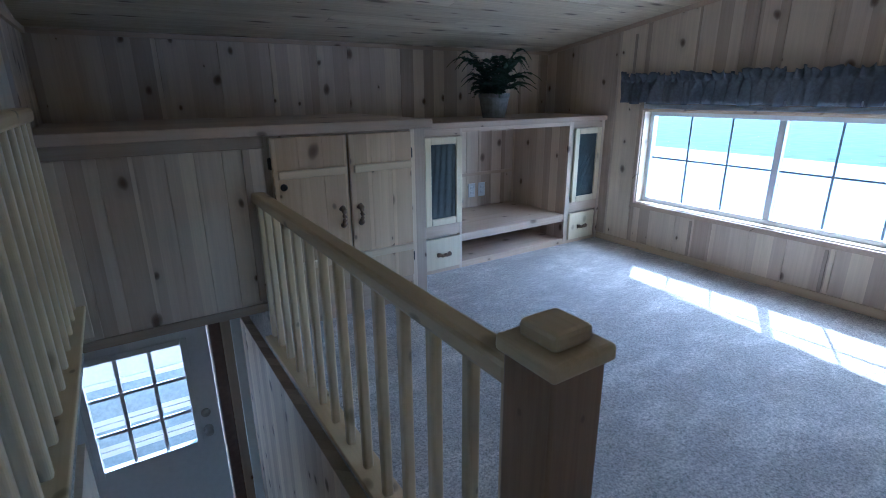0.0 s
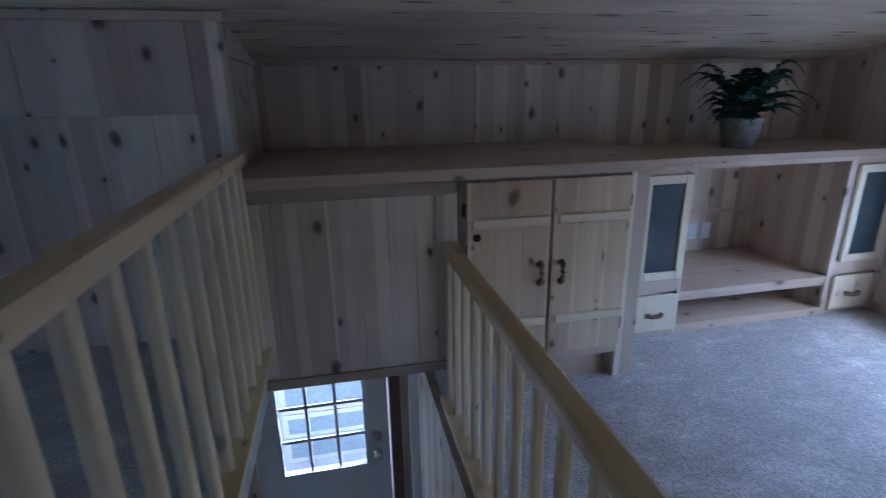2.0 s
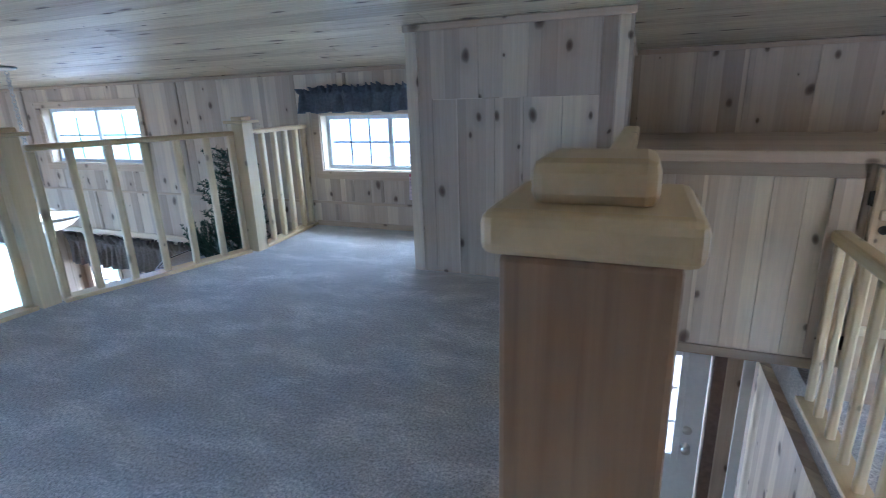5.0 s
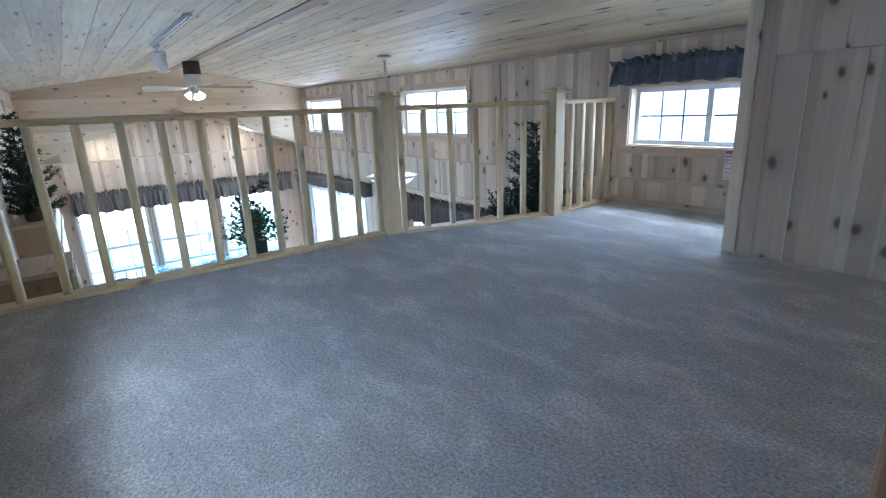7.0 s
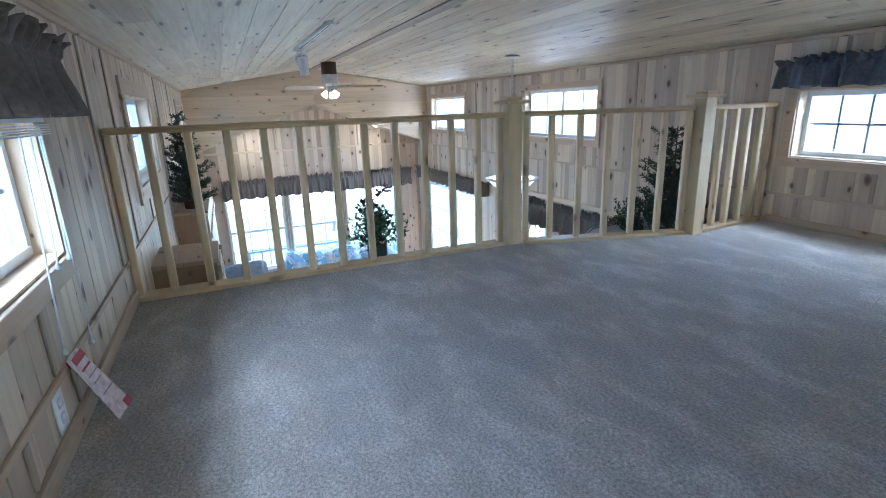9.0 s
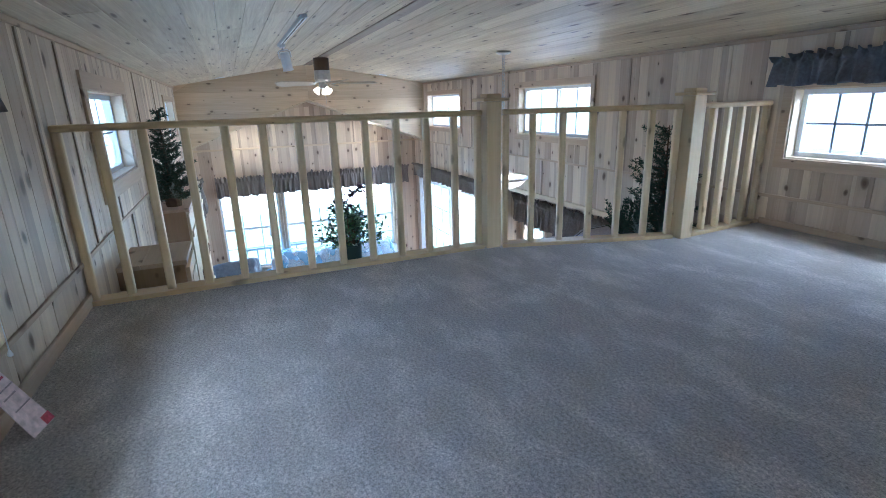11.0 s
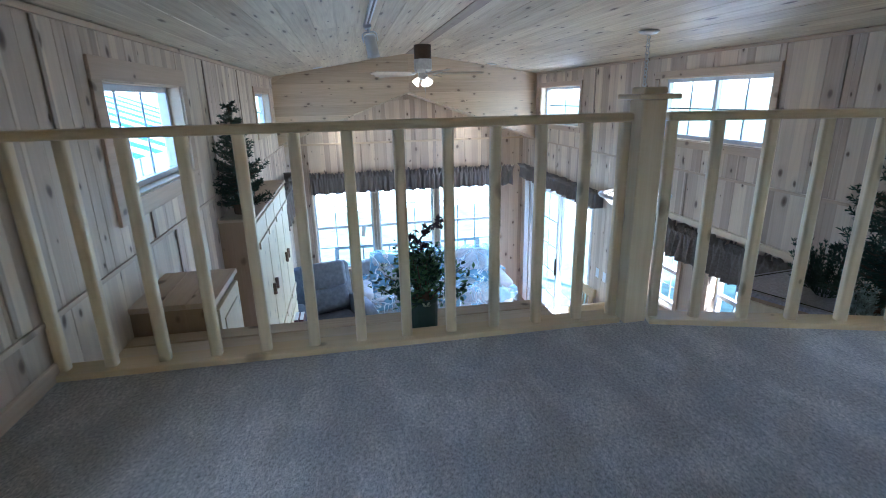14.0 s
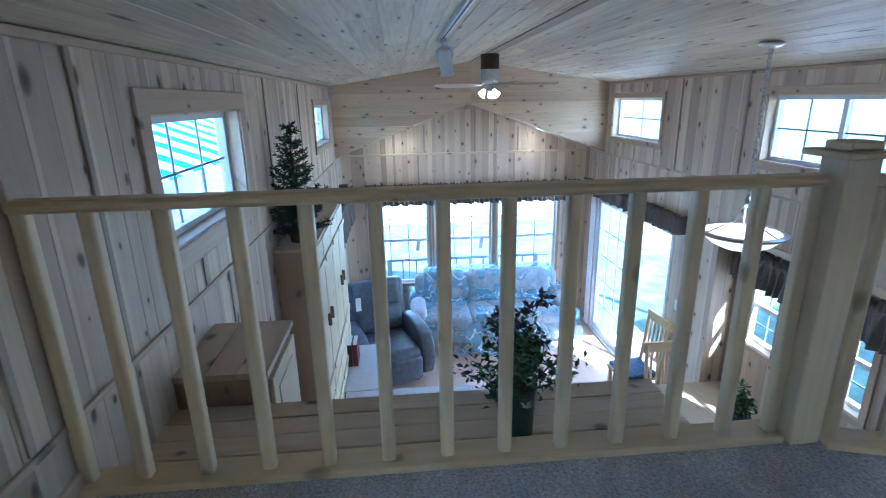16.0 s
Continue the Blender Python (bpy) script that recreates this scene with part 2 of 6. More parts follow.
def part(name, bm, material, parent=None, label="", smooth=False):
    ob = new(name, mesh_of(name, bm, material, smooth))
    ob.parent = parent
    if label:
        ob["label"] = label
    return ob


def thing(name, label, category, at=(0, 0, 0), group="", kind="", rz=0.0):
    ob = new(name)
    ob.matrix_world = pose(*at, 0, 0, rz)
    ob.empty_display_size = 0.1
    return tagged(ob, label, category, group, kind)


def slab(name, dims, material, parent=None, label="", bevel=0.0, m=None):
    """One bevelled board from x0, x1, y0, y1, z0, z1."""
    bm = bmesh.new()
    box(bm, *dims, m)
    if bevel:
        bmesh.ops.bevel(bm, geom=bm.edges[:], offset=bevel, segments=2, affect="EDGES", profile=0.5)
    return part(name, bm, material, parent, label)


def lathe(bm, profile, seg=20, at=(0, 0, 0)):
    """Turns (radius, z) pairs round the z axis."""
    rings = []
    for r, z in profile:
        rings.append([bm.verts.new((at[0] + r * math.cos(2 * math.pi * i / seg), at[1] + r * math.sin(2 * math.pi * i / seg), at[2] + z)) for i in range(seg)])
    for a, b in zip(rings, rings[1:]):
        for i in range(seg):
            bm.faces.new((a[i], a[(i + 1) % seg], b[(i + 1) % seg], b[i]))
    for ring in (rings[0], rings[-1]):
        if len(set(v.co.to_tuple(5) for v in ring)) > 2:
            bm.faces.new(ring)
    return rings


def tube(bm, pts, r, seg=8):
    prev = None
    for i, p in enumerate(pts):
        p = Vector(p)
        d = (Vector(pts[min(i + 1, len(pts) - 1)]) - Vector(pts[max(i - 1, 0)])).normalized()
        q = d.to_track_quat("Z", "Y")
        rr = r[i] if isinstance(r, (list, tuple)) else r
        ring = [bm.verts.new(p + q @ Vector((rr * math.cos(2 * math.pi * k / seg), rr * math.sin(2 * math.pi * k / seg), 0))) for k in range(seg)]
        if prev:
            for k in range(seg):
                bm.faces.new((prev[k], prev[(k + 1) % seg], ring[(k + 1) % seg], ring[k]))
        else:
            bm.faces.new(ring)
        prev = ring
    bm.faces.new(prev)


def cut_rects(u0, u1, v0, v1, holes):
    """The rectangle less its holes, as rectangles in columns."""
    us = sorted({u0, u1, *[min(max(h[i], u0), u1) for h in holes for i in (0, 1)]})
    out = []
    for a, b in zip(us, us[1:]):
        spans = [(v0, v1)]
        for h in holes:
            if h[0] < b - 1e-6 and h[1] > a + 1e-6:
                nxt = []
                for s, e in spans:
                    if h[2] > s:
                        nxt.append((s, min(e, h[2])))
                    if h[3] < e:
                        nxt.append((max(s, h[3]), e))
                spans = [(s, e) for s, e in nxt if e - s > 1e-4]
        out += [(a, b, s, e) for s, e in spans]
    return out


RAIL_X = pine("batten_pine", 0, light=(0.74, 0.61, 0.42), dark=(0.58, 0.44, 0.27), knots=0.3, rough=0.45)
DOOR_L = pine("pale_door_pine", 2, light=(0.76, 0.66, 0.46), dark=(0.6, 0.48, 0.3), knots=0.4)
CAB_B = pine("cabinet_side", 2, light=(0.46, 0.33, 0.22), dark=(0.3, 0.2, 0.12), knots=0.6)
BLADE = pine("fan_blade_wood", 0, light=(0.6, 0.52, 0.4), dark=(0.45, 0.36, 0.25), knots=0.0)
FANGL = glow("frosted_shade", (1.0, 0.88, 0.68), 0.5)
LENS = glow("downlight_lens", (1.0, 0.86, 0.62), 14.0)
NGLASS = plain("far_window_glass", (0.40, 0.48, 0.52), 0.15)
ROOFM = plain("roof_shingle", (0.16, 0.16, 0.17), 0.9, spread=0.3)
AWB = plain("awning_blue", (0.03, 0.19, 0.36), 0.8)
AWW = plain("awning_white", (0.42, 0.45, 0.47), 0.7)
# Stair-head posts: brown pine, deepened to carry their backlit shade.
NEWEL_SHADED = pine("newel_pine_shaded", 2, light=(0.40, 0.25, 0.14), dark=(0.16, 0.075, 0.04), knots=0.5, rough=0.4)
RIDGE_W = pine("ridge_wood", 0, light=(0.42, 0.33, 0.24), dark=(0.28, 0.2, 0.13), knots=0.3)
COUNTER_W = plain("pale_laminate", (0.5, 0.5, 0.53), 0.35, spread=0.06)
# Pine darkened to stand for the battens' shadow lines.
SHADED_BATTEN = pine("shaded_batten_wood", 2, light=(0.44, 0.35, 0.27), dark=(0.3, 0.22, 0.15), knots=0.3)


# ---- structure ----
def at_right(v=YR):
    return pose(0, v, 0)


def at_left(v=YL):
    return pose(0, v, 0, 0, 0, 180)


def at_east(v=XE):
    return pose(v, 0, 0, 0, 0, -90)


def at_west(v=XW):
    return pose(v, 0, 0, 0, 0, 90)


def shell(name, place, u0, u1, z0, top, holes, label, thick=T, back=0.014):
    """A wall behind its boarding: along local x, outward along local y, with openings through it."""
    bm = bmesh.new()
    for a, b, s, e in cut_rects(u0, u1, z0, 20.0, holes):
        n = 1 if e < 20 else 8
        for i in range(n):
            p, q = a + (b - a) * i / n, a + (b - a) * (i + 1) / n
            ta, tb = (e, e) if e < 20 else (top(p), top(q))
            vs = box(bm, p, q, back, thick, s, 1.0)
            for v in vs:
                if abs(v.co.z - 1.0) < 1e-6 and v.co.z != s:
                    v.co.z = ta if abs(v.co.x - p) < 1e-6 else tb
    ob = part(name, bm, PINE_V)
    ob.matrix_world = place
    return tagged(ob, label, "wall", kind="structure")


def boards(wall, u0, u1, z0, top, holes, material=PINE_V, w=0.15, d=0.014, name="plank", seed=1):
    """Upright boards on a wall, each one an object, cut round the openings."""
    rng = random.Random(seed)
    u = u0
    while u < u1 - 0.02:
        v = min(u + w * rng.uniform(0.6, 1.5), u1)
        if u1 - v < 0.05:
            v = u1
        cap = max(top(u), top(v))
        for a, b, s, e in cut_rects(u, v, z0, cap, holes):
            e = 20 if e > cap - 1e-6 else e
            g = 0.0009
            p, q = a + (g if a == u else 0), b - (g if b == v else 0)
            if q - p < 0.004:
                continue
            t = rng.uniform(-0.0008, 0.0008)
            bm = bmesh.new()
            ta, tb = (e, e) if e < 20 else (top(p), top(q))
            vs = [(p, t + 0.0016, s), (p + 0.0015, t, s), (q - 0.0015, t, s), (q, t + 0.0016, s), (q, d, s), (p, d, s)]
            lo = [bm.verts.new(c) for c in vs]
            hi = [bm.verts.new((c[0], c[1], ta + (tb - ta) * (c[0] - p) / (q - p))) for c in vs]
            for i in range(6):
                bm.faces.new((lo[i], lo[(i + 1) % 6], hi[(i + 1) % 6], hi[i]))
            bm.faces.new(lo)
            bm.faces.new(hi)
            part(name, bm, material, wall)
        u = v


def flip(holes):
    return [(-b, -a, c, d) for a, b, c, d in holes]


# openings: along the wall from, to, low, high
W_R = (-1.99, -0.905, 0.42, 0.834)
W_B = (-5.12, -3.83, 0.43, 0.95)
W_S = (-8.0, -6.72, 0.43, 0.94)
PATIO = (-8.36, -6.2, ZF, -0.42)
NOOK = (-5.45, -3.3, ZF, -0.25)
ENTRY = (-0.13, 0.75, ZF, -0.53)
W_N = (-1.62, -0.50, 0.43, 0.83)
W_L = (-4.17, -3.13, 0.42, 0.93)
W_L2 = (-7.76, -6.69, 0.48, 0.93)
W_LL = (-8.0, -7.0, -1.7, -0.5)
W_E = (1.11, 2.885, 0.015, 0.69)
W_F = [(0.45, 1.39), (1.46, 2.38), (2.45, 3.41)]
W_FZ = (-1.85, -0.45)
right_holes = [W_R, W_B, W_S, PATIO, NOOK, ENTRY]
left_holes = [W_N, W_L, W_L2, W_LL]
far_holes = [(a, b, *W_FZ) for a, b in W_F]


def low_roof(y):
    """The lower roof over the end of the living room."""
    return 0.90 - 0.69 * abs(y - 1.97) / 1.88


wall_right = shell("wall_north", at_right(), XW - T, XE + T, ZF, lambda u: EAVE + 0.02, right_holes, "knotty pine boarded side wall with windows and doors")
wall_left = shell("wall_south", at_left(), -XE - T, -XW + T, ZF, lambda u: EAVE + 0.02, flip(left_holes), "knotty pine boarded side wall with windows")
wall_east = shell("wall_east", at_east(), -YR, -YL, ZF, lambda u: roof(-u) + 0.01, flip([W_E]), "knotty pine boarded gable wall with wide window")
wall_west = shell("wall_west", at_west(), YL, YR, ZF, lambda u: low_roof(u) + 0.01, far_holes, "knotty pine boarded end wall with three windows")


def carpet_floor(name, x0, x1, y0, y1, z, thick, label):
    bm = bmesh.new()
    box(bm, x0, x1, y0, y1, z - thick, z)
    return tagged(part(name, bm, CARPET), label, "floor", kind="structure")


def prism(bm, outline, z0, z1):
    """A flat slab with the outline given in plan."""
    lo = [bm.verts.new((x, y, z0)) for x, y in outline]
    hi = [bm.verts.new((x, y, z1)) for x, y in outline]
    n = len(outline)
    for k in range(n):
        bm.faces.new((lo[k], lo[(k + 1) % n], hi[(k + 1) % n], hi[k]))
    bm.faces.new(lo)
    bm.faces.new(hi)


bm = bmesh.new()
prism(bm, [(RAILX - 0.05, NEWEL_Y + 0.06), (STAIR_L, NEWEL_Y + 0.06), (STAIR_L, YR), (-2.185, YR), (N2[0] - 0.055, N2[1]), (RAILX - 0.05, N1[1] - 0.02)], -0.2, 0.0)
tagged(part("floor_upper_loft", bm, CARPET), "grey cut pile carpet with worn lighter patches", "floor", kind="structure")
carpet_floor("floor_upper_loft_edge", RAILX - 0.05, -0.17, YL, NEWEL_Y + 0.06, 0.0, 0.2, "grey cut pile carpet with worn lighter patches")
carpet_floor("floor_lower_loft", STAIR_R + 0.03, XE, YL, YR, ZE, 0.2, "grey cut pile carpet, sunlit by the window")
carpet_floor("landing", -0.17, STAIR_R + 0.03, YL, NEWEL_Y + 0.04, ZE, 0.2, "grey carpeted stair landing")
bm = bmesh.new()
box(bm, XW - T, XE + T, YL - T, YR + 0.75, ZF - 0.1, ZF)
tagged(part("floor", bm, FLOOR_W), "pinkish wood plank laminate floor", "floor", kind="structure")
slab("stair_side_wall", (STAIR_L - 0.06, STAIR_L + 0.02, NEWEL_Y + 0.06, 2.25, ZF, -0.2), PINE_V)
slab("stair_side_wall", (STAIR_R - 0.02, STAIR_R + 0.06, NEWEL_Y, YR, ZF, ZE - 0.2), PINE_V)
slab("stair_riser_wall", (-0.17, STAIR_R, NEWEL_Y - 0.02, NEWEL_Y + 0.04, ZF, ZE - 0.2), PINE_V)
for ob in scene.objects:
    if ob.name.startswith("stair_"):
        tagged(ob, "painted stairwell wall under the railing", "wall", kind="structure")
stairs = thing("staircase", "steep carpeted stairs down to the entry door", "stairs", kind="structure")
for i in range(11):
    z = ZE - 0.19 * (i + 1)
    slab("step", (STAIR_L + 0.03, STAIR_R - 0.02, NEWEL_Y + 0.04 + 0.165 * i, NEWEL_Y + 0.06 + 0.165 * (i + 1), z - 0.19, z), CARPET, stairs, bevel=0.01)

# ceiling: boards along the room on both slopes, one mesh a slope
def ceiling_slope(name, y0, y1, prof, x0, x1, seed, w=0.135):
    rng = random.Random(seed)
    bm = bmesh.new()
    n = max(1, round(abs(y1 - y0) / w))
    for i in range(n):
        a, b = y0 + (y1 - y0) * i / n, y0 + (y1 - y0) * (i + 1) / n
        a, b = min(a, b) + 0.0005, max(a, b) - 0.0005
        x = x0 - rng.uniform(0, 2.0)
        while x < x1:
            e = x + rng.uniform(2.2, 3.8)
            p, q = max(x, x0), min(e, x1) - 0.0015
            x = e
            if q - p < 0.02:
                continue
            dz = rng.uniform(-0.0006, 0.0006)
            sec = [(a, prof(a) + 0.002 + dz), (a + 0.002, prof(a + 0.002) + dz), (b - 0.002, prof(b - 0.002) + dz), (b, prof(b) + 0.002 + dz), (b, prof(b) + 0.02), (a, prof(a) + 0.02)]
            r0 = [bm.verts.new((p, *s)) for s in sec]
            r1 = [bm.verts.new((q, *s)) for s in sec]
            for k in range(6):
                bm.faces.new((r0[k], r0[(k + 1) % 6], r1[(k + 1) % 6], r1[k]))
            bm.faces.new(r0)
            bm.faces.new(r1)
    return tagged(part(name, bm, PINE_X), "pale knotty pine tongue and groove boarded ceiling", "ceiling", kind="structure")


ceiling_slope("ceiling", YL, YM, roof, XP, XE, 3)
ceiling_slope("ceiling", YM, YR, roof, XP, XE, 4)
ceiling_slope("ceiling", YL, 1.97, low_roof, XW, XP + 0.02, 5)
ceiling_slope("ceiling", 1.97, YR, low_roof, XW, XP + 0.02, 6)


def roof_slab(name, prof, x0, x1, out, ym):
    bm = bmesh.new()
    pts = [(YL - out, prof(YL) - 0.02), (ym, prof(ym) + 0.022), (YR + out, prof(YR) - 0.02), (YR + out, prof(YR) + 0.08), (ym, prof(ym) + 0.14), (YL - out, prof(YL) + 0.08)]
    pts[0] = (YL - out, prof(YL - out) + 0.022)
    pts[2] = (YR + out, prof(YR + out) + 0.022)
    a = [bm.verts.new((x0, *p)) for p in pts]
    b = [bm.verts.new((x1, *p)) for p in pts]
    for k in range(6):
        bm.faces.new((a[k], a[(k + 1) % 6], b[(k + 1) % 6], b[k]))
    for r in (a, b):
        bm.faces.new((r[0], r[1], r[4], r[5]))
        bm.faces.new((r[1], r[2], r[3], r[4]))
    return tagged(part(name, bm, WHITE), "white painted roof with deep eaves", "roof", kind="structure")


roof_slab("roof", roof, XP - 0.3, XE + 1.02, 0.6, YM)
roof_slab("roof_end", low_roof, XW - 0.5, XP - 0.02, 0.5, 1.97)

# gable panel over the living room, boards lying
panel = thing("gable_panel", "knotty pine boarded panel above the living room end", "wall", kind="structure")
bm = bmesh.new()
for a, b in ((YL, 1.97), (1.97, YR)):
    v = [bm.verts.new((x, y, z)) for x in (XP - 0.06, XP - 0.012) for y, z in ((a, low_roof(a)), (b, low_roof(b)), (b, roof(b) + 0.01), (a, roof(a) + 0.01))]
    for f in ((0, 1, 2, 3), (7, 6, 5, 4), (0, 4, 5, 1), (1, 5, 6, 2), (2, 6, 7, 3), (3, 7, 4, 0)):
        bm.faces.new([v[i] for i in f])
part("backing", bm, PINE_Y, panel)
z = 0.2
while z < RIDGE:
    for s in (-1, 1):
        # a lying board between the lower and the upper slope
        zl, zh = z + 0.002, z + 0.138
        inner = lambda zz: max(0.0, (0.90 - zz) / 0.69 * 1.88)
        outer = lambda zz: min(1.88, max(0.0, (RIDGE - zz) / (RIDGE - EAVE) * 1.883))
        il, ih, ol, oh = inner(zl), inner(zh), outer(zl), outer(zh)
        if ol > il + 0.01 and oh >= ih:
            bm = bmesh.new()
            sec = [(1.97 + s * il, zl), (1.97 + s * ol, zl), (1.97 + s * oh, zh), (1.97 + s * ih, zh)]
            p = [bm.verts.new((XP, *q)) for q in sec] + [bm.verts.new((XP - 0.012, *q)) for q in sec]
            for f in ((0, 1, 2, 3), (7, 6, 5, 4), (0, 4, 5, 1), (1, 5, 6, 2), (2, 6, 7, 3), (3, 7, 4, 0)):
                bm.faces.new([p[i] for i in f])
            part("plank", bm, PINE_Y, panel)
    z += 0.14


# trims
def trim(name, dims, material=TRIM_X, label="narrow pine trim board", bevel=0.003):
    return tagged(slab(name, dims, material, bevel=bevel), label, "trim", kind="structure")


def sloped_trim(name, x0, x1, prof, ya, yb, h, material):
    bm = bmesh.new()
    v = [bm.verts.new((x, y, z)) for x in (x0, x1) for y, z in ((ya, prof(ya) - h), (yb, prof(yb) - h), (yb, prof(yb)), (ya, prof(ya)))]
    for f in ((0, 1, 2, 3), (7, 6, 5, 4), (0, 4, 5, 1), (1, 5, 6, 2), (2, 6, 7, 3), (3, 7, 4, 0)):
        bm.faces.new([v[i] for i in f])
    return tagged(part(name, bm, material), "pine trim along the sloping ceiling", "trim", kind="structure")


for ya, yb in ((YL, YM), (YM, YR)):
    sloped_trim("trim_gable", XE - 0.012, XE - 0.001, roof, ya, yb, 0.03, TRIM_X)
bm = bmesh.new()
v = [bm.verts.new((x, YM + y, RIDGE + z)) for x in (XP, XE - 0.02) for y, z in ((-0.05, -0.018), (0, -0.012), (0.05, -0.018), (0.05, -0.004), (-0.05, -0.004))]
for k in range(5):
    bm.faces.new((v[k], v[(k + 1) % 5], v[5 + (k + 1) % 5], v[5 + k]))
bm.faces.new(v[:5])
bm.faces.new(v[5:])
tagged(part("trim_ridge", bm, RIDGE_W), "pine ridge board along the ceiling peak", "trim", kind="structure")
for y0, y1 in ((YL + 0.001, YL + 0.018), (YR - 0.018, YR - 0.001)):
    trim("trim_eave", (XP, XE, y0, y1, EAVE - 0.028, EAVE - 0.004))
SEAM = 0.185
trim("trim_south", (XW, -0.17, YL + 0.001, YL + 0.012, SEAM - 0.010, SEAM + 0.010))
trim("trim_north_far", (XW, RAILX, YR - 0.012, YR - 0.001, SEAM - 0.010, SEAM + 0.010))
trim("trim_north", (RAILX, -0.89, YR - 0.012, YR - 0.001, SEAM - 0.010, SEAM + 0.010))
trim("trim_west", (XW + 0.001, XW + 0.014, YL, YR, 0.17, 0.20), PINE_Y)
trim("baseboard", (RAILX, -0.17, YL + 0.001, YL + 0.016, 0.0, 0.055))
trim("baseboard_north", (RAILX + 0.35, -0.89, YR - 0.016, YR - 0.001, 0.0, 0.04))
trim("baseboard_east", (XE - 0.016, XE - 0.001, YL, YR - 0.67, ZE, ZE + 0.05), PINE_Y)
trim("baseboard_lower_south", (STAIR_R, XE, YL + 0.001, YL + 0.016, ZE, ZE + 0.055))
# upright battens; the shadow beside them is put into their darker wood
for x, z0, z1 in ((-1.05, 0.06, 0.17), (-1.42, 0.06, 0.17), (-1.3, 0.2, 0.42), (-2.3, 0.2, EAVE - 0.03), (-2.75, 0.2, EAVE - 0.03), (-4.75, 0.2, EAVE - 0.03), (-5.9, 0.2, EAVE - 0.03), (-3.68, -0.1, 0.17), (-3.4, 0.2, 0.37)):
    trim("trim_batten", (x - 0.012, x + 0.012, YL + 0.001, YL + 0.009, z0, z1), SHADED_BATTEN, "thin upright pine batten, its shadow put into the tone")
for x, z0, z1 in ((-1.9, 0.045, 0.17), (-1.5, 0.2, 0.37), (-1.75, 0.2, 0.36), (-3.35, 0.2, EAVE - 0.03), (-2.9, -0.2, 0.17), (-5.35, 0.2, EAVE - 0.03), (-6.35, 0.2, EAVE - 0.03), (-4.6, -0.2, 0.17), (-1.75, 0.88, EAVE - 0.03)):
    trim("trim_batten", (x - 0.012, x + 0.012, YR - 0.009, YR - 0.001, z0, z1), SHADED_BATTEN, "thin upright pine batten, its shadow put into the tone")
for y, z0, z1 in ((1.35, 0.2, 0.6), (2.1, 0.2, 0.8), (2.75, 0.2, 0.55), (1.25, -0.35, 0.17), (2.7, -0.35, 0.17)):
    trim("trim_batten", (XW + 0.001, XW + 0.009, y - 0.012, y + 0.012, z0, z1), SHADED_BATTEN, "thin upright pine batten, its shadow put into the tone")
for y, z0, z1 in ((2.42, -0.28, -0.03), (1.62, -0.28, -0.03), (3.0, 0.9, 1.2), (2.2, 0.95, 1.38)):
    trim("trim_batten", (XE - 0.009, XE - 0.001, y - 0.01, y + 0.01, z0, z1), SHADED_BATTEN, "thin upright pine batten, its shadow put into the tone")


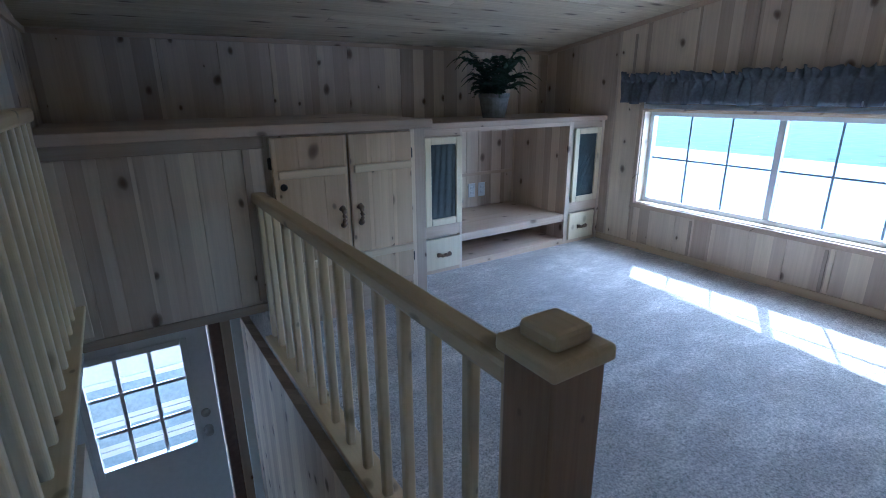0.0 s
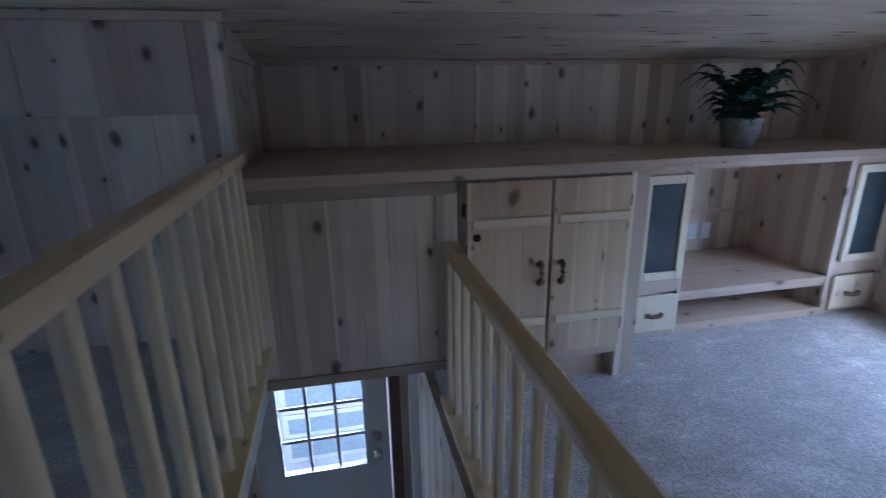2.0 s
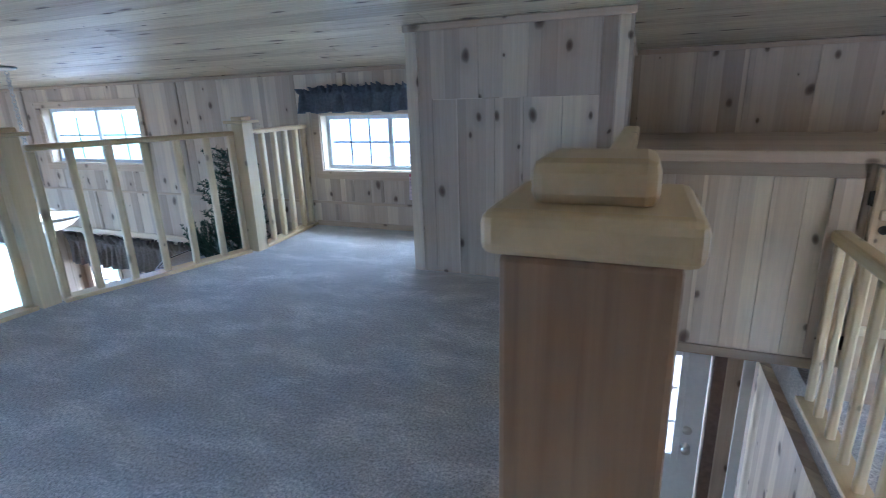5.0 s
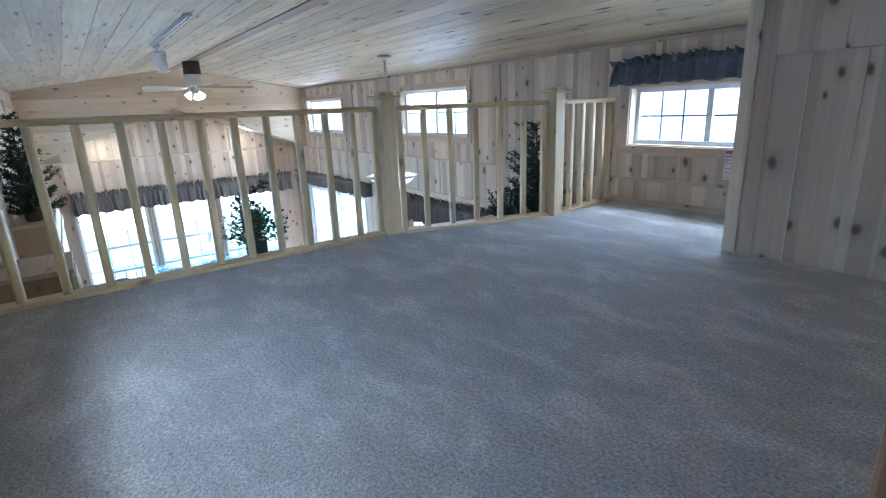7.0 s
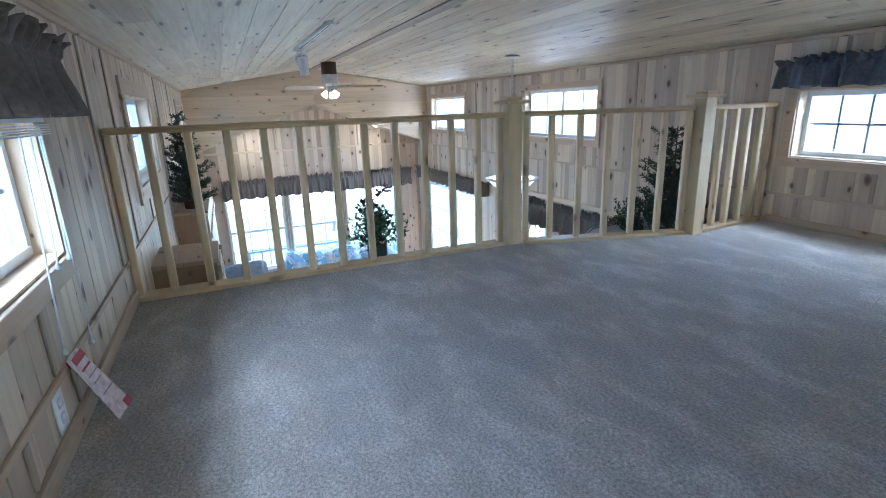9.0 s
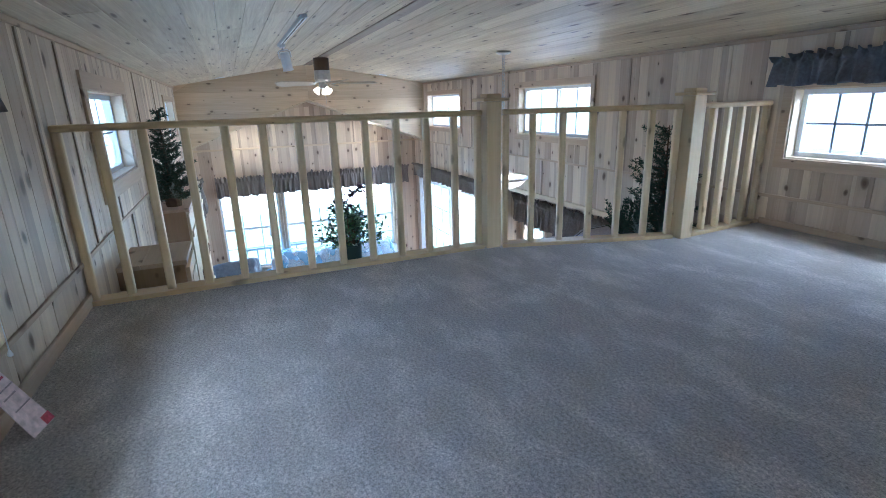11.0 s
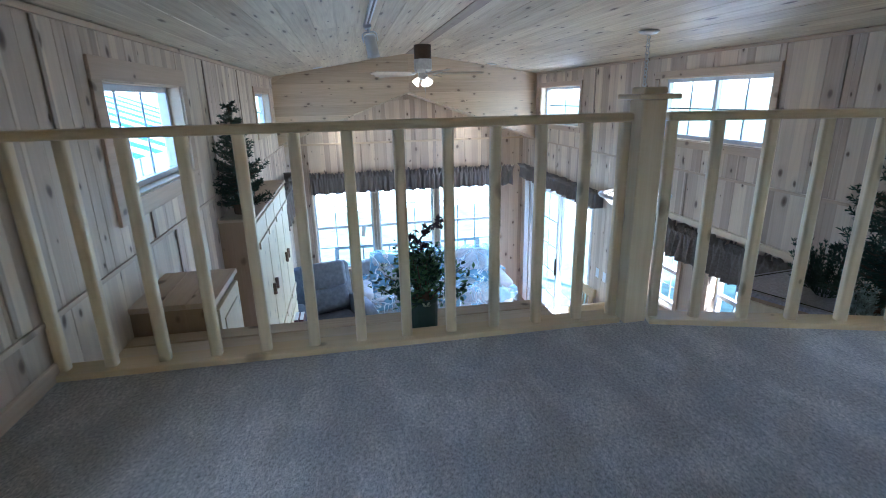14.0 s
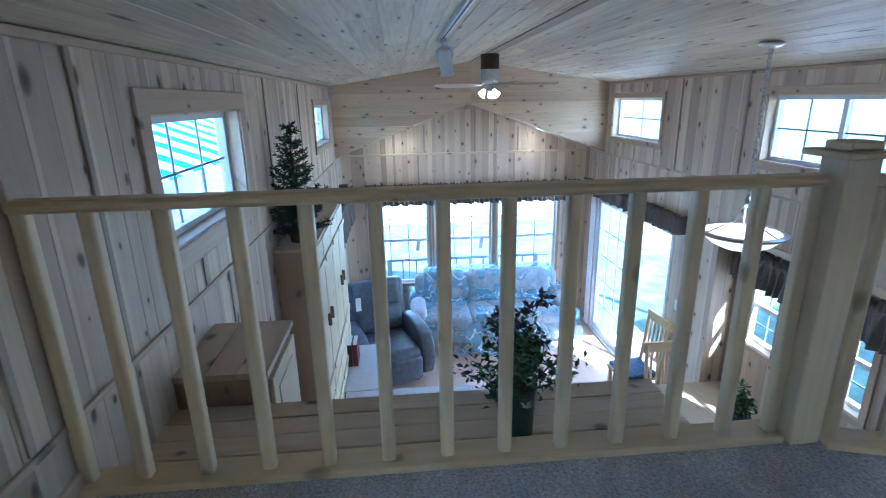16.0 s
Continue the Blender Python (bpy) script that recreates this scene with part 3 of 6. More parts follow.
# ---- windows ----
def window(name, place, u0, u1, z0, z1, label, split="upright", cols=3, rows=2, casing=0.055, reveal=0.07, stool=False, case_mat=None):
    """A vinyl window with its pine casing, reveal boards, sashes, grid and panes. Local x along the wall, y outward."""
    w = thing(name, label, "window", kind="structure")
    w.matrix_world = place
    cm = case_mat or TRIM_X
    c = casing
    for nm, d in (("casing", (u0 - c, u1 + c, -0.016, -0.001, z1 - 0.004, z1 + c)), ("casing", (u0 - c, u1 + c, -0.016, -0.001, z0 - c, z0 + 0.004)),
                  ("casing", (u0 - c, u0 + 0.004, -0.015, -0.001, z0, z1)), ("casing", (u1 - 0.004, u1 + c, -0.015, -0.001, z0, z1))):
        slab(nm, d, cm, w, bevel=0.003)
    for d in ((u0, u1, 0, T + 0.01, z0, z0 + 0.012), (u0, u1, 0, T + 0.01, z1 - 0.012, z1), (u0, u0 + 0.012, 0, T + 0.01, z0 + 0.012, z1 - 0.012), (u1 - 0.012, u1, 0, T + 0.01, z0 + 0.012, z1 - 0.012)):
        slab("reveal", d, DOOR_P if stool else PINE_LITE, w)
    a, b, lo, hi = u0 + 0.012, u1 - 0.012, z0 + 0.012, z1 - 0.012
    f, y0 = 0.03, reveal
    for d in ((a, b, y0, y0 + 0.05, lo, lo + f), (a, b, y0, y0 + 0.05, hi - f, hi), (a, a + f, y0, y0 + 0.05, lo + f, hi - f), (b - f, b, y0, y0 + 0.05, lo + f, hi - f)):
        slab("frame", d, VINYL, w, bevel=0.003)
    a, b, lo, hi = a + f, b - f, lo + f, hi - f
    if split == "upright":
        m = (a + b) / 2
        slab("mullion", (m - 0.02, m + 0.02, y0 + 0.005, y0 + 0.045, lo, hi), VINYL, w, bevel=0.003)
        leaves = ((a, m - 0.02, lo, hi), (m + 0.02, b, lo, hi))
    elif split == "level":
        m = (lo + hi) / 2
        slab("meeting_rail", (a, b, y0 + 0.005, y0 + 0.045, m - 0.02, m + 0.02), VINYL, w, bevel=0.003)
        leaves = ((a, b, lo, m - 0.02), (a, b, m + 0.02, hi))
    else:
        leaves = ((a, b, lo, hi),)
    for p, q, s, e in leaves:
        for i in range(1, cols):
            x = p + (q - p) * i / cols
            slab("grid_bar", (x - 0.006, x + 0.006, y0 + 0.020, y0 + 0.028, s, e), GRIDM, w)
        for i in range(1, rows):
            z = s + (e - s) * i / rows
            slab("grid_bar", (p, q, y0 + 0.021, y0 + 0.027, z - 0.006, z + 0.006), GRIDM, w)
        pane = slab("pane", (p, q, y0 + 0.030, y0 + 0.034, s, e), GLASS, w)
        pane.visible_shadow = False
    return w


PINE_LITE = pine("pine_reveal", 0, light=(0.74, 0.62, 0.46), dark=(0.6, 0.47, 0.32), knots=0.3)
w1 = window("window_1", at_right(), *W_R, "two-light sliding window with grid in pine casing")
window("window_2", at_right(), *W_B, "transom window with grid in pine casing", cols=2)
window("window_3", at_right(), *W_S, "small transom window with grid in pine casing", split="none", cols=2)
window("window_4", at_left(), -W_N[1], -W_N[0], *W_N[2:], "sliding window with grid and pine sill", stool=True)
window("window_5", at_left(), -W_L[1], -W_L[0], *W_L[2:], "window looking on a striped awning", split="none", cols=3, casing=0.085)
window("window_6", at_left(), -W_L2[1], -W_L2[0], *W_L2[2:], "small transom window with grid", split="none", cols=2)
window("window_7", at_left(), -W_LL[1], -W_LL[0], *W_LL[2:], "living room side window", split="level")
window("window_8", at_east(), -W_E[1], -W_E[0], *W_E[2:], "wide sliding window with white grid over the lower loft", cols=3, rows=2, casing=0.03)
for a, b in W_F:
    wf = window("window_9", at_west(), a, b, *W_FZ, "tall hung window behind the sofa", split="level", cols=3, rows=2, casing=0.03, case_mat=RIDGE_W)
    if b > 3:
        continue
    tag = slab("paper_tag", (-0.028, 0.028, -0.002, 0, -0.17, 0), WHITE, wf, "white paper tag hanging from the sash latch")
    tag.matrix_basis = pose(b - 0.17, 0.012, -1.14, 0, 8, 0)


# ---- railings ----
def baluster_mesh(h, w):
    bm = bmesh.new()
    box(bm, -w / 2, w / 2, -w / 2, w / 2, 0, h)
    bmesh.ops.bevel(bm, geom=[e for e in bm.edges if abs(e.verts[0].co.z - e.verts[1].co.z) > 0.1], offset=w * 0.27, segments=3, affect="EDGES", profile=0.5)
    return mesh_of("baluster", bm, RAIL_Z)


def railing(name, p, q, z, h, count, label, rail_w, rail_h, ends=(True, True), base_h=0.022, bal=0.036):
    """A railing from p to q: bottom plate, balusters and handrail. The plate lies at z; h is the handrail's top over z."""
    r = thing(name, label, "railing", at=(p[0], p[1], z), rz=math.degrees(math.atan2(q[1] - p[1], q[0] - p[0])))
    n = math.hypot(q[0] - p[0], q[1] - p[1])
    along = pine_x_rail
    slab("bottom_plate", (0, n, -0.045, 0.045, 0, base_h), along, r, bevel=0.004)
    slab("handrail", (0, n, -rail_w / 2, rail_w / 2, h - rail_h, h), along, r, bevel=min(0.012, rail_h * 0.35))
    me = baluster_mesh(h - rail_h - base_h, bal)
    xs = [n * i / (count + 1) for i in range(1, count + 1)]
    if ends[0]:
        xs.append(0.019)
    if ends[1]:
        xs.append(n - 0.019)
    for x in xs:
        b = new("baluster", me)
        b.parent = r
        b.location = (x, 0, base_h)
    return r


pine_x_rail = RAIL_Y


def newel(name, x, y, z, h, w, label, cap, block, heights, wood):
    """A square post with a moulded cap plate and a smaller block on it; heights: plate, block."""
    n = thing(name, label, "newel post", at=(x, y, z))
    slab("post", (-w / 2, w / 2, -w / 2, w / 2, 0, h), wood, n, bevel=0.005)
    bm = bmesh.new()
    c, b, (p, k) = cap / 2, block / 2, heights
    box(bm, -c, c, -c, c, h + 0.0005, h + p)
    bmesh.ops.bevel(bm, geom=bm.edges[:], offset=p * 0.3, segments=3, affect="EDGES", profile=0.5)
    cp = part("cap", bm, RAIL_Y, n, "square pine cap plate")
    slab("cap_block", (-b, b, -b, b, h + p - 0.002, h + p + k), RAIL_Y, cp, bevel=k * 0.3)
    return n


railing("railing_loft", (RAILX, YL + 0.002), (RAILX, N1[1] - 0.055), 0, 0.765, 11, "pale pine railing above the living room", 0.06, 0.03)
railing("railing_loft", (N1[0] + 0.03, N1[1] + 0.055), (N2[0] - 0.03, N2[1] - 0.055), 0, 0.765, 5, "pale pine railing at the loft edge", 0.06, 0.03)
railing("railing_loft", (N2[0] - 0.01, N2[1] + 0.055), (-2.13, YR - 0.002), 0, 0.765, 4, "pale pine railing beside the window", 0.06, 0.03)
newel("newel_post", N1[0], N1[1], 0, 0.806, 0.088, "square pine newel post with stepped cap", 0.15, 0.085, (0.018, 0.022), RAIL_Z)
newel("newel_post", N2[0], N2[1], 0, 0.806, 0.088, "square pine newel post with stepped cap", 0.15, 0.085, (0.018, 0.022), RAIL_Z)
railing("railing_stair", (STAIR_L, NEWEL_Y + 0.055), (STAIR_L, FRONT - 0.012), 0, 0.782, 12, "pine stair railing above the entry door", 0.062, 0.048, bal=0.032)
railing("railing_stair", (STAIR_R, NEWEL_Y + 0.055), (STAIR_R, FRONT - 0.012), ZE, 0.73, 12, "pine stair railing beside the lower loft", 0.062, 0.048, bal=0.030)
newel("newel_post", 0.21, NEWEL_Y, ZE, 0.80 - ZE, 0.116, "pine newel post at the stair head", 0.138, 0.082, (0.032, 0.03), NEWEL_SHADED)
newel("newel_post", 0.965, NEWEL_Y, ZE, 0.425 - ZE, 0.112, "pine newel post at the stair head", 0.136, 0.082, (0.032, 0.03), NEWEL_SHADED)


# ---- closet on the upper loft ----
CX0, CX1, CY = -0.885, STAIR_L - 0.035, 3.10
closet = thing("closet", "built-in knotty pine closet with a plain access door", "closet", kind="structure")
bm = bmesh.new()
for x0, x1, y0, y1 in ((CX0, CX1, CY + 0.014, CY + 0.05), (CX0 + 0.014, CX0 + 0.05, CY + 0.05, YR), (CX1 - 0.05, CX1 - 0.014, CY + 0.05, YR)):
    vs = box(bm, x0, x1, y0, y1, 0, 1.0)
    for v in vs:
        if v.co.z > 0.5:
            v.co.z = roof(v.co.y)
part("body", bm, PINE_V, closet)
front = [(CX0 + 0.05, -0.765), (-0.765, -0.63), (-0.63, -0.44), (-0.44, -0.30), (-0.30, -0.12), (-0.12, 0.04), (0.04, CX1)]
for a, b in front:
    slab("plank", (a + 0.001, b - 0.001, CY, CY + 0.014, 0.0, 0.905 if -0.77 < a < 0.03 else roof(CY) - 0.001), PINE_V, closet)
for a, b in ((-0.765, -0.52), (-0.52, -0.28), (-0.28, 0.04)):
    slab("plank", (a + 0.001, b - 0.001, CY - 0.006, CY + 0.014, 0.909, roof(CY) - 0.001), PINE_V, closet)
for i in range(5):
    y0 = CY + 0.002 + (YR - CY) * i / 5
    y1 = CY - 0.002 + (YR - CY) * (i + 1) / 5
    bm = bmesh.new()
    for v in box(bm, CX1 - 0.014, CX1, y0, y1, 0.0, 1.0):
        v.co.z = roof(v.co.y) - 0.001 if v.co.z > 0.5 else 0.0
    part("plank", bm, PINE_V, closet)
slab("corner_trim", (CX0 - 0.012, CX0 + 0.05, CY - 0.012, CY, 0, roof(CY) - 0.03), PINE_V, closet, bevel=0.003)
slab("corner_trim", (CX0 - 0.013, CX0, CY, YR - 0.02, 0, 1.12), PINE_V, closet)
slab("corner_trim", (CX1 - 0.045, CX1 + 0.012, CY - 0.012, CY - 0.001, 0.7, roof(CY) - 0.03), PINE_V, closet, bevel=0.003)
slab("corner_trim", (CX1, CX1 + 0.012, CY, CY + 0.045, 0.7, roof(CY) - 0.03), PINE_V, closet, bevel=0.003)
slab("crown_trim", (CX0 - 0.02, CX1 + 0.02, CY - 0.018, CY - 0.001, roof(CY) - 0.035, roof(CY) - 0.002), TRIM_X, closet, bevel=0.004)
slab("crown_trim", (CX1 + 0.001, CX1 + 0.018, CY, YR - 0.02, EAVE - 0.03, EAVE - 0.002), PINE_Y, closet)
bm = bmesh.new()
lathe(bm, [(0.014, 0), (0.014, 0.008), (0.006, 0.012), (0.012, 0.022), (0.008, 0.03)], 12)
k = part("knob", bm, METAL, closet, "small metal knob", True)
k.matrix_basis = pose(-0.272, CY, 0.25, 90)

# ---- built-ins of the lower loft ----
# panel over the stair
hd = thing("stair_header", "framed knotty pine panel above the entry stairs", "panel", kind="structure")
slab("backing", (STAIR_L, 1.0, FRONT + 0.012, FRONT + 0.05, -0.18, 0.655), PINE_V, hd)
hx = [STAIR_L + 0.03, 0.27, 0.37, 0.49, 0.60, 0.71, 0.82, 0.93]
for a, b in zip(hx, hx[1:]):
    slab("plank", (a + 0.001, b - 0.001, FRONT + 0.002, FRONT + 0.012, -0.15, 0.60), PINE_V, hd)
slab("rail", (STAIR_L, 1.0, FRONT - 0.012, FRONT + 0.002, -0.183, -0.140), RIDGE_W, hd, bevel=0.003)
slab("rail", (STAIR_L, 1.0, FRONT - 0.010, FRONT + 0.002, 0.59, 0.655), RIDGE_W, hd, bevel=0.003)
slab("stile", (0.90, 1.0, FRONT - 0.010, FRONT + 0.002, -0.124, 0.589), PINE_V, hd, bevel=0.003)
slab("stile", (STAIR_L, STAIR_L + 0.05, FRONT - 0.010, FRONT + 0.002, -0.124, 0.589), PINE_V, hd, bevel=0.003)
slab("soffit", (STAIR_L, 0.95, FRONT + 0.05, YR, -0.18, -0.16), PINE_Y, hd)


def hinge(parent, x, y, z):
    bm = bmesh.new()
    box(bm, x - 0.012, x + 0.012, y - 0.004, y, z - 0.025, z + 0.025)
    tube(bm, [(x, y - 0.006, z - 0.028), (x, y - 0.006, z + 0.028)], 0.005)
    part("hinge", bm, DARKM, parent)


def twig_pull(parent, x, y, z, upright=True):
    """A rustic pull shaped like a knobbly twig."""
    bm = bmesh.new()
    pts = []
    for i in range(9):
        s = i / 8 - 0.5
        o = 0.024 * (1 - (2 * s) ** 4)
        w = 0.004 * math.sin(i * 2.1)
        pts.append((x + w, y - o, z + 0.09 * s) if upright else (x + 0.09 * s, y - o, z + w))
    tube(bm, pts, [0.016, 0.013, 0.010, 0.011, 0.012, 0.010, 0.011, 0.013, 0.017])
    part("pull", bm, BRONZE, parent, "bronze twig-shaped pull", True)


AY = 2.89
cab = thing("tall_cabinet", "knotty pine cabinet with two battened plank doors, closed", "cabinet")
slab("body", (0.985, 1.83, AY + 0.016, YR - 0.002, -0.2, 0.655), PINE_V, cab)
slab("stile", (0.985, 1.015, AY, AY + 0.015, -0.19, 0.655), PINE_V, cab, bevel=0.002)
slab("stile", (1.738, 1.83, AY, AY + 0.015, ZE, 0.655), PINE_V, cab, bevel=0.002)
slab("top_rail", (1.015, 1.738, AY, AY + 0.015, 0.635, 0.655), TRIM_X, cab)
slab("bottom_rail", (0.985, 1.738, AY, AY + 0.015, -0.20, -0.158), TRIM_X, cab, bevel=0.002)
slab("toe_board", (0.985, 1.70, AY + 0.05, AY + 0.065, ZE, -0.2), TRIM_X, cab)
slab("side_foot", (1.74, 1.83, AY + 0.0155, YR - 0.002, ZE, -0.2), PINE_V, cab)
for i in range(5):
    y0, y1 = AY + 0.02 + 0.19 * i, AY + 0.018 + 0.19 * (i + 1)
    slab("side_plank", (1.8305, 1.838, y0, min(y1, YR - 0.002), ZE, 0.655), PINE_V, cab)
for a, b, hx, px in ((1.018, 1.376, 1.016, 1.335), (1.386, 1.735, 1.737, 1.43)):
    d = slab("door", (a, b, AY - 0.02, AY - 0.001, -0.155, 0.633), DOOR_P, cab, bevel=0.003)
    n = 3
    for i in range(n):
        p, q = a + 0.004 + (b - a - 0.008) * i / n, a + 0.004 + (b - a - 0.008) * (i + 1) / n
        slab("door_plank", (p + 0.0004, q - 0.0004, AY - 0.024, AY - 0.0195, -0.151, 0.629), DOOR_P, d)
    for z in (0.447, 0.0):
        slab("batten", (a + 0.02, b - 0.008, AY - 0.042, AY - 0.0235, z, z + 0.037), RAIL_X, d, bevel=0.004)
    for z in (0.52, -0.05):
        hinge(d, hx, AY - 0.002, z)
    twig_pull(d, px, AY - 0.024, 0.235)
bm = bmesh.new()
lathe(bm, [(0.016, 0), (0.016, 0.006), (0.012, 0.008), (0.012, 0.002)], 16)
kk = part("knothole_plug", bm, DARKM, cab)
kk.matrix_basis = pose(1.06, AY - 0.024, 0.41, 90)
shelf = thing("long_shelf", "wide pine plank shelf top above the stairs and cabinet", "shelf")
slab("front_edge", (STAIR_L - 0.03, 1.865, AY - 0.03, AY - 0.012, 0.645, 0.69), TRIM_X, shelf, bevel=0.004)
for i in range(4):
    y0 = AY - 0.0115 + (YR - 0.004 - AY) * i / 4
    slab("shelf_plank", (STAIR_L - 0.03, 1.862, y0, y0 + (YR - 0.004 - AY) / 4 - 0.0015, 0.657, 0.688), PINE_H, shelf, bevel=0.002)

BY = 3.217
ent = thing("media_cabinet", "pine media cabinet with an open bay and reeded glass doors", "cabinet")
slab("top", (1.842, XE - 0.002, BY - 0.02, YR - 0.016, 0.605, 0.642), PINE_H, ent, bevel=0.004)
for a, b in ((1.842, 1.99), (2.285, 2.305), (3.27, 3.315), (3.62, XE - 0.002)):
    slab("stile", (a, b, BY, BY + 0.018, ZE, 0.604), PINE_V, ent, bevel=0.002)
slab("top_rail", (2.305, 3.27, BY + 0.001, BY + 0.018, 0.578, 0.604), TRIM_X, ent)
for a, b in ((1.99, 2.285), (3.315, 3.62)):
    for z0, z1 in ((0.558, 0.604), (-0.08, 0.0), (ZE, -0.303)):
        slab("rail", (a, b, BY + 0.001, BY + 0.018, z0, z1), TRIM_X, ent)
    slab("inner_box", (a, b, BY + 0.03, YR - 0.02, ZE, 0.6), PINE_V, ent)
slab("base_board", (2.305, 3.27, BY + 0.001, BY + 0.018, ZE, ZE + 0.045), TRIM_X, ent)
slab("bay_floor", (2.305, 3.27, BY + 0.018, YR - 0.02, ZE, ZE + 0.04), TRIM_X, ent)
slab("bay_shelf", (2.305, 3.27, BY + 0.004, YR - 0.02, -0.145, -0.09), TRIM_X, ent, bevel=0.003)
for a, b in ((2.285, 2.304), (3.271, 3.29)):
    slab("bay_side", (a, b, BY + 0.019, YR - 0.02, ZE + 0.04, 0.604), PINE_V, ent)
n = 8
for i in range(n):
    a = 2.306 + 0.963 * i / n
    slab("back_plank", (a, a + 0.963 / n - 0.002, YR - 0.03, YR - 0.018, -0.09, 0.604), PINE_V, ent)
slab("back_batten", (2.306, 3.27, YR - 0.038, YR - 0.031, 0.17, 0.195), TRIM_X, ent)
for a, b in ((2.015, 2.29), (3.32, 3.60)):
    d = slab("glass_door", (a + 0.042, b - 0.042, BY - 0.009, BY - 0.005, 0.042, 0.515), FROST, ent, "dark reeded glass door")
    for i in range(int((b - a - 0.086) / 0.009)):
        x = a + 0.0445 + 0.009 * i
        slab("flute", (x, x + 0.0065, BY - 0.012, BY - 0.0088, 0.045, 0.512), FROST, d)
    for dd in ((a, a + 0.044, 0.0, 0.557), (b - 0.044, b, 0.0, 0.557), (a + 0.044, b - 0.044, 0.0, 0.044), (a + 0.044, b - 0.044, 0.513, 0.557)):
        slab("door_frame", (dd[0], dd[1], BY - 0.02, BY - 0.001, dd[2], dd[3]), DOOR_L, d, bevel=0.003)
for a, b in ((2.01, 2.28), (3.31, 3.585)):
    d = slab("drawer", (a, b, BY - 0.02, BY - 0.001, -0.298, -0.088), DOOR_L, ent, "pale pine drawer front", bevel=0.004)
    twig_pull(d, (a + b) / 2, BY - 0.02, -0.2, False)


def outlet(name, place, label, slots=2):
    o = thing(name, label, "outlet")
    o.matrix_world = place
    slab("plate", (-0.035, 0.035, -0.006, 0, -0.057, 0.057), WHITE, o, bevel=0.003)
    for z in (-0.02, 0.02)[:slots]:
        slab("socket", (-0.014, 0.014, -0.0085, -0.0055, z - 0.012, z + 0.012), VINYL, o, bevel=0.003)
    return o


outlet("outlet", pose(2.84, YR - 0.031, 0.05), "white wall outlet in the cabinet bay")
outlet("outlet", pose(2.94, YR - 0.031, 0.05), "white wall outlet in the cabinet bay")
outlet("outlet", pose(-1.27, YL, 0.12, 0, 0, 180), "white wall outlet near the baseboard")
outlet("outlet", pose(XE, 1.2, 0.0, 0, 0, -90), "white wall outlet under the window")
outlet("outlet", pose(-6.0, YR, -1.21), "white light switch beside the patio door", 1)
outlet("outlet", pose(-5.83, YR, -1.21), "white light switch beside the patio door", 1)


# ---- valances ----
def valance(name, place, u0, u1, z0, z1, material, label, depth=0.06, seed=0, board=True):
    """A gathered cloth valance with a ruffled heading, on a board. Local x along the wall, y outward."""
    v = thing(name, label, "valance")
    v.matrix_world = place
    rng = random.Random(seed)
    n = int((u1 - u0) / 0.006)
    h = z1 - z0
    rows = (0.0, 0.1, 0.22, 0.36, 0.5, 0.62, 0.7, 0.74, 0.78, 0.82, 0.88, 0.94, 1.0)
    ph = [rng.uniform(0, 6.28) for _ in range(6)]
    bm = bmesh.new()
    grid = []
    for i in range(n + 1):
        u = u0 + (u1 - u0) * i / n
        col = []
        for r in rows:
            # deep folds open towards the hem; a tight gather under the heading; a crumpled frill above it
            w = u + 0.012 * noise.noise(Vector((u * 9, r * 2.5, ph[1])))
            fold = 1.7 * abs(math.sin(w * 33 + ph[0] + 1.5 * math.sin(w * 8 + ph[1]))) - 0.85 + 0.45 * math.sin(w * 87 + ph[2])
            frill = 1.6 * noise.noise(Vector((u * 24, r * 3, ph[4]))) + 0.9 * math.sin(u * 128 + ph[4] + 2 * math.sin(u * 17))
            if r < 0.73:
                off = 0.040 * (1 - r / 0.73) ** 0.7 * fold + 0.006 * math.sin(u * 150 + ph[5]) * r
            else:
                off = 0.004 + 0.034 * ((r - 0.74) / 0.26) ** 0.8 * frill if r > 0.745 else 0.0
            lift = 0.0
            if r > 0.9:
                lift = h * (0.13 * noise.noise(Vector((u * 15, 3.1, ph[3]))) + 0.05 * math.sin(u * 128 + ph[4])) * (r - 0.88) / 0.12
            elif r == 0.0:
                lift = 0.035 * h * math.sin(w * 33 + ph[0])
            col.append(bm.verts.new((u + 0.25 * off * math.sin(u * 61 + ph[2]), -depth - off, z0 + h * r + lift)))
        grid.append(col)
    for a, b in zip(grid, grid[1:]):
        for j in range(len(rows) - 1):
            bm.faces.new((a[j], b[j], b[j + 1], a[j + 1]))
    for col, u in ((grid[0], u0), (grid[-1], u1)):
        back = [bm.verts.new((u + 0.004 * math.sin(j * 2.0), -0.004, c.co.z)) for j, c in enumerate(col)]
        for j in range(len(rows) - 1):
            bm.faces.new((col[j], col[j + 1], back[j + 1], back[j]))
    c = part("cloth", bm, material, v, smooth=True)
    s = c.modifiers.new("thick", "SOLIDIFY")
    s.thickness = 0.002
    slab("rod_board", (u0 + 0.01, u1 - 0.01, -depth + 0.025, -0.002, z0 + h * 0.72, z0 + h * 0.77), TRIM_X, v)
    return v


valance("valance", at_east(), -3.06, -0.95, 0.735, 0.925, BLUECLOTH, "ruffled dark slate cloth valance over the wide window", seed=1)
valance("valance", at_right(), -2.10, -0.90, 0.845, 1.02, BLUECLOTH, "ruffled dark blue-grey cloth valance", seed=2)
valance("valance", at_left(), 0.40, 1.71, 0.82, 1.02, CLOTH, "ruffled charcoal cloth valance above the window", seed=3, depth=0.075)
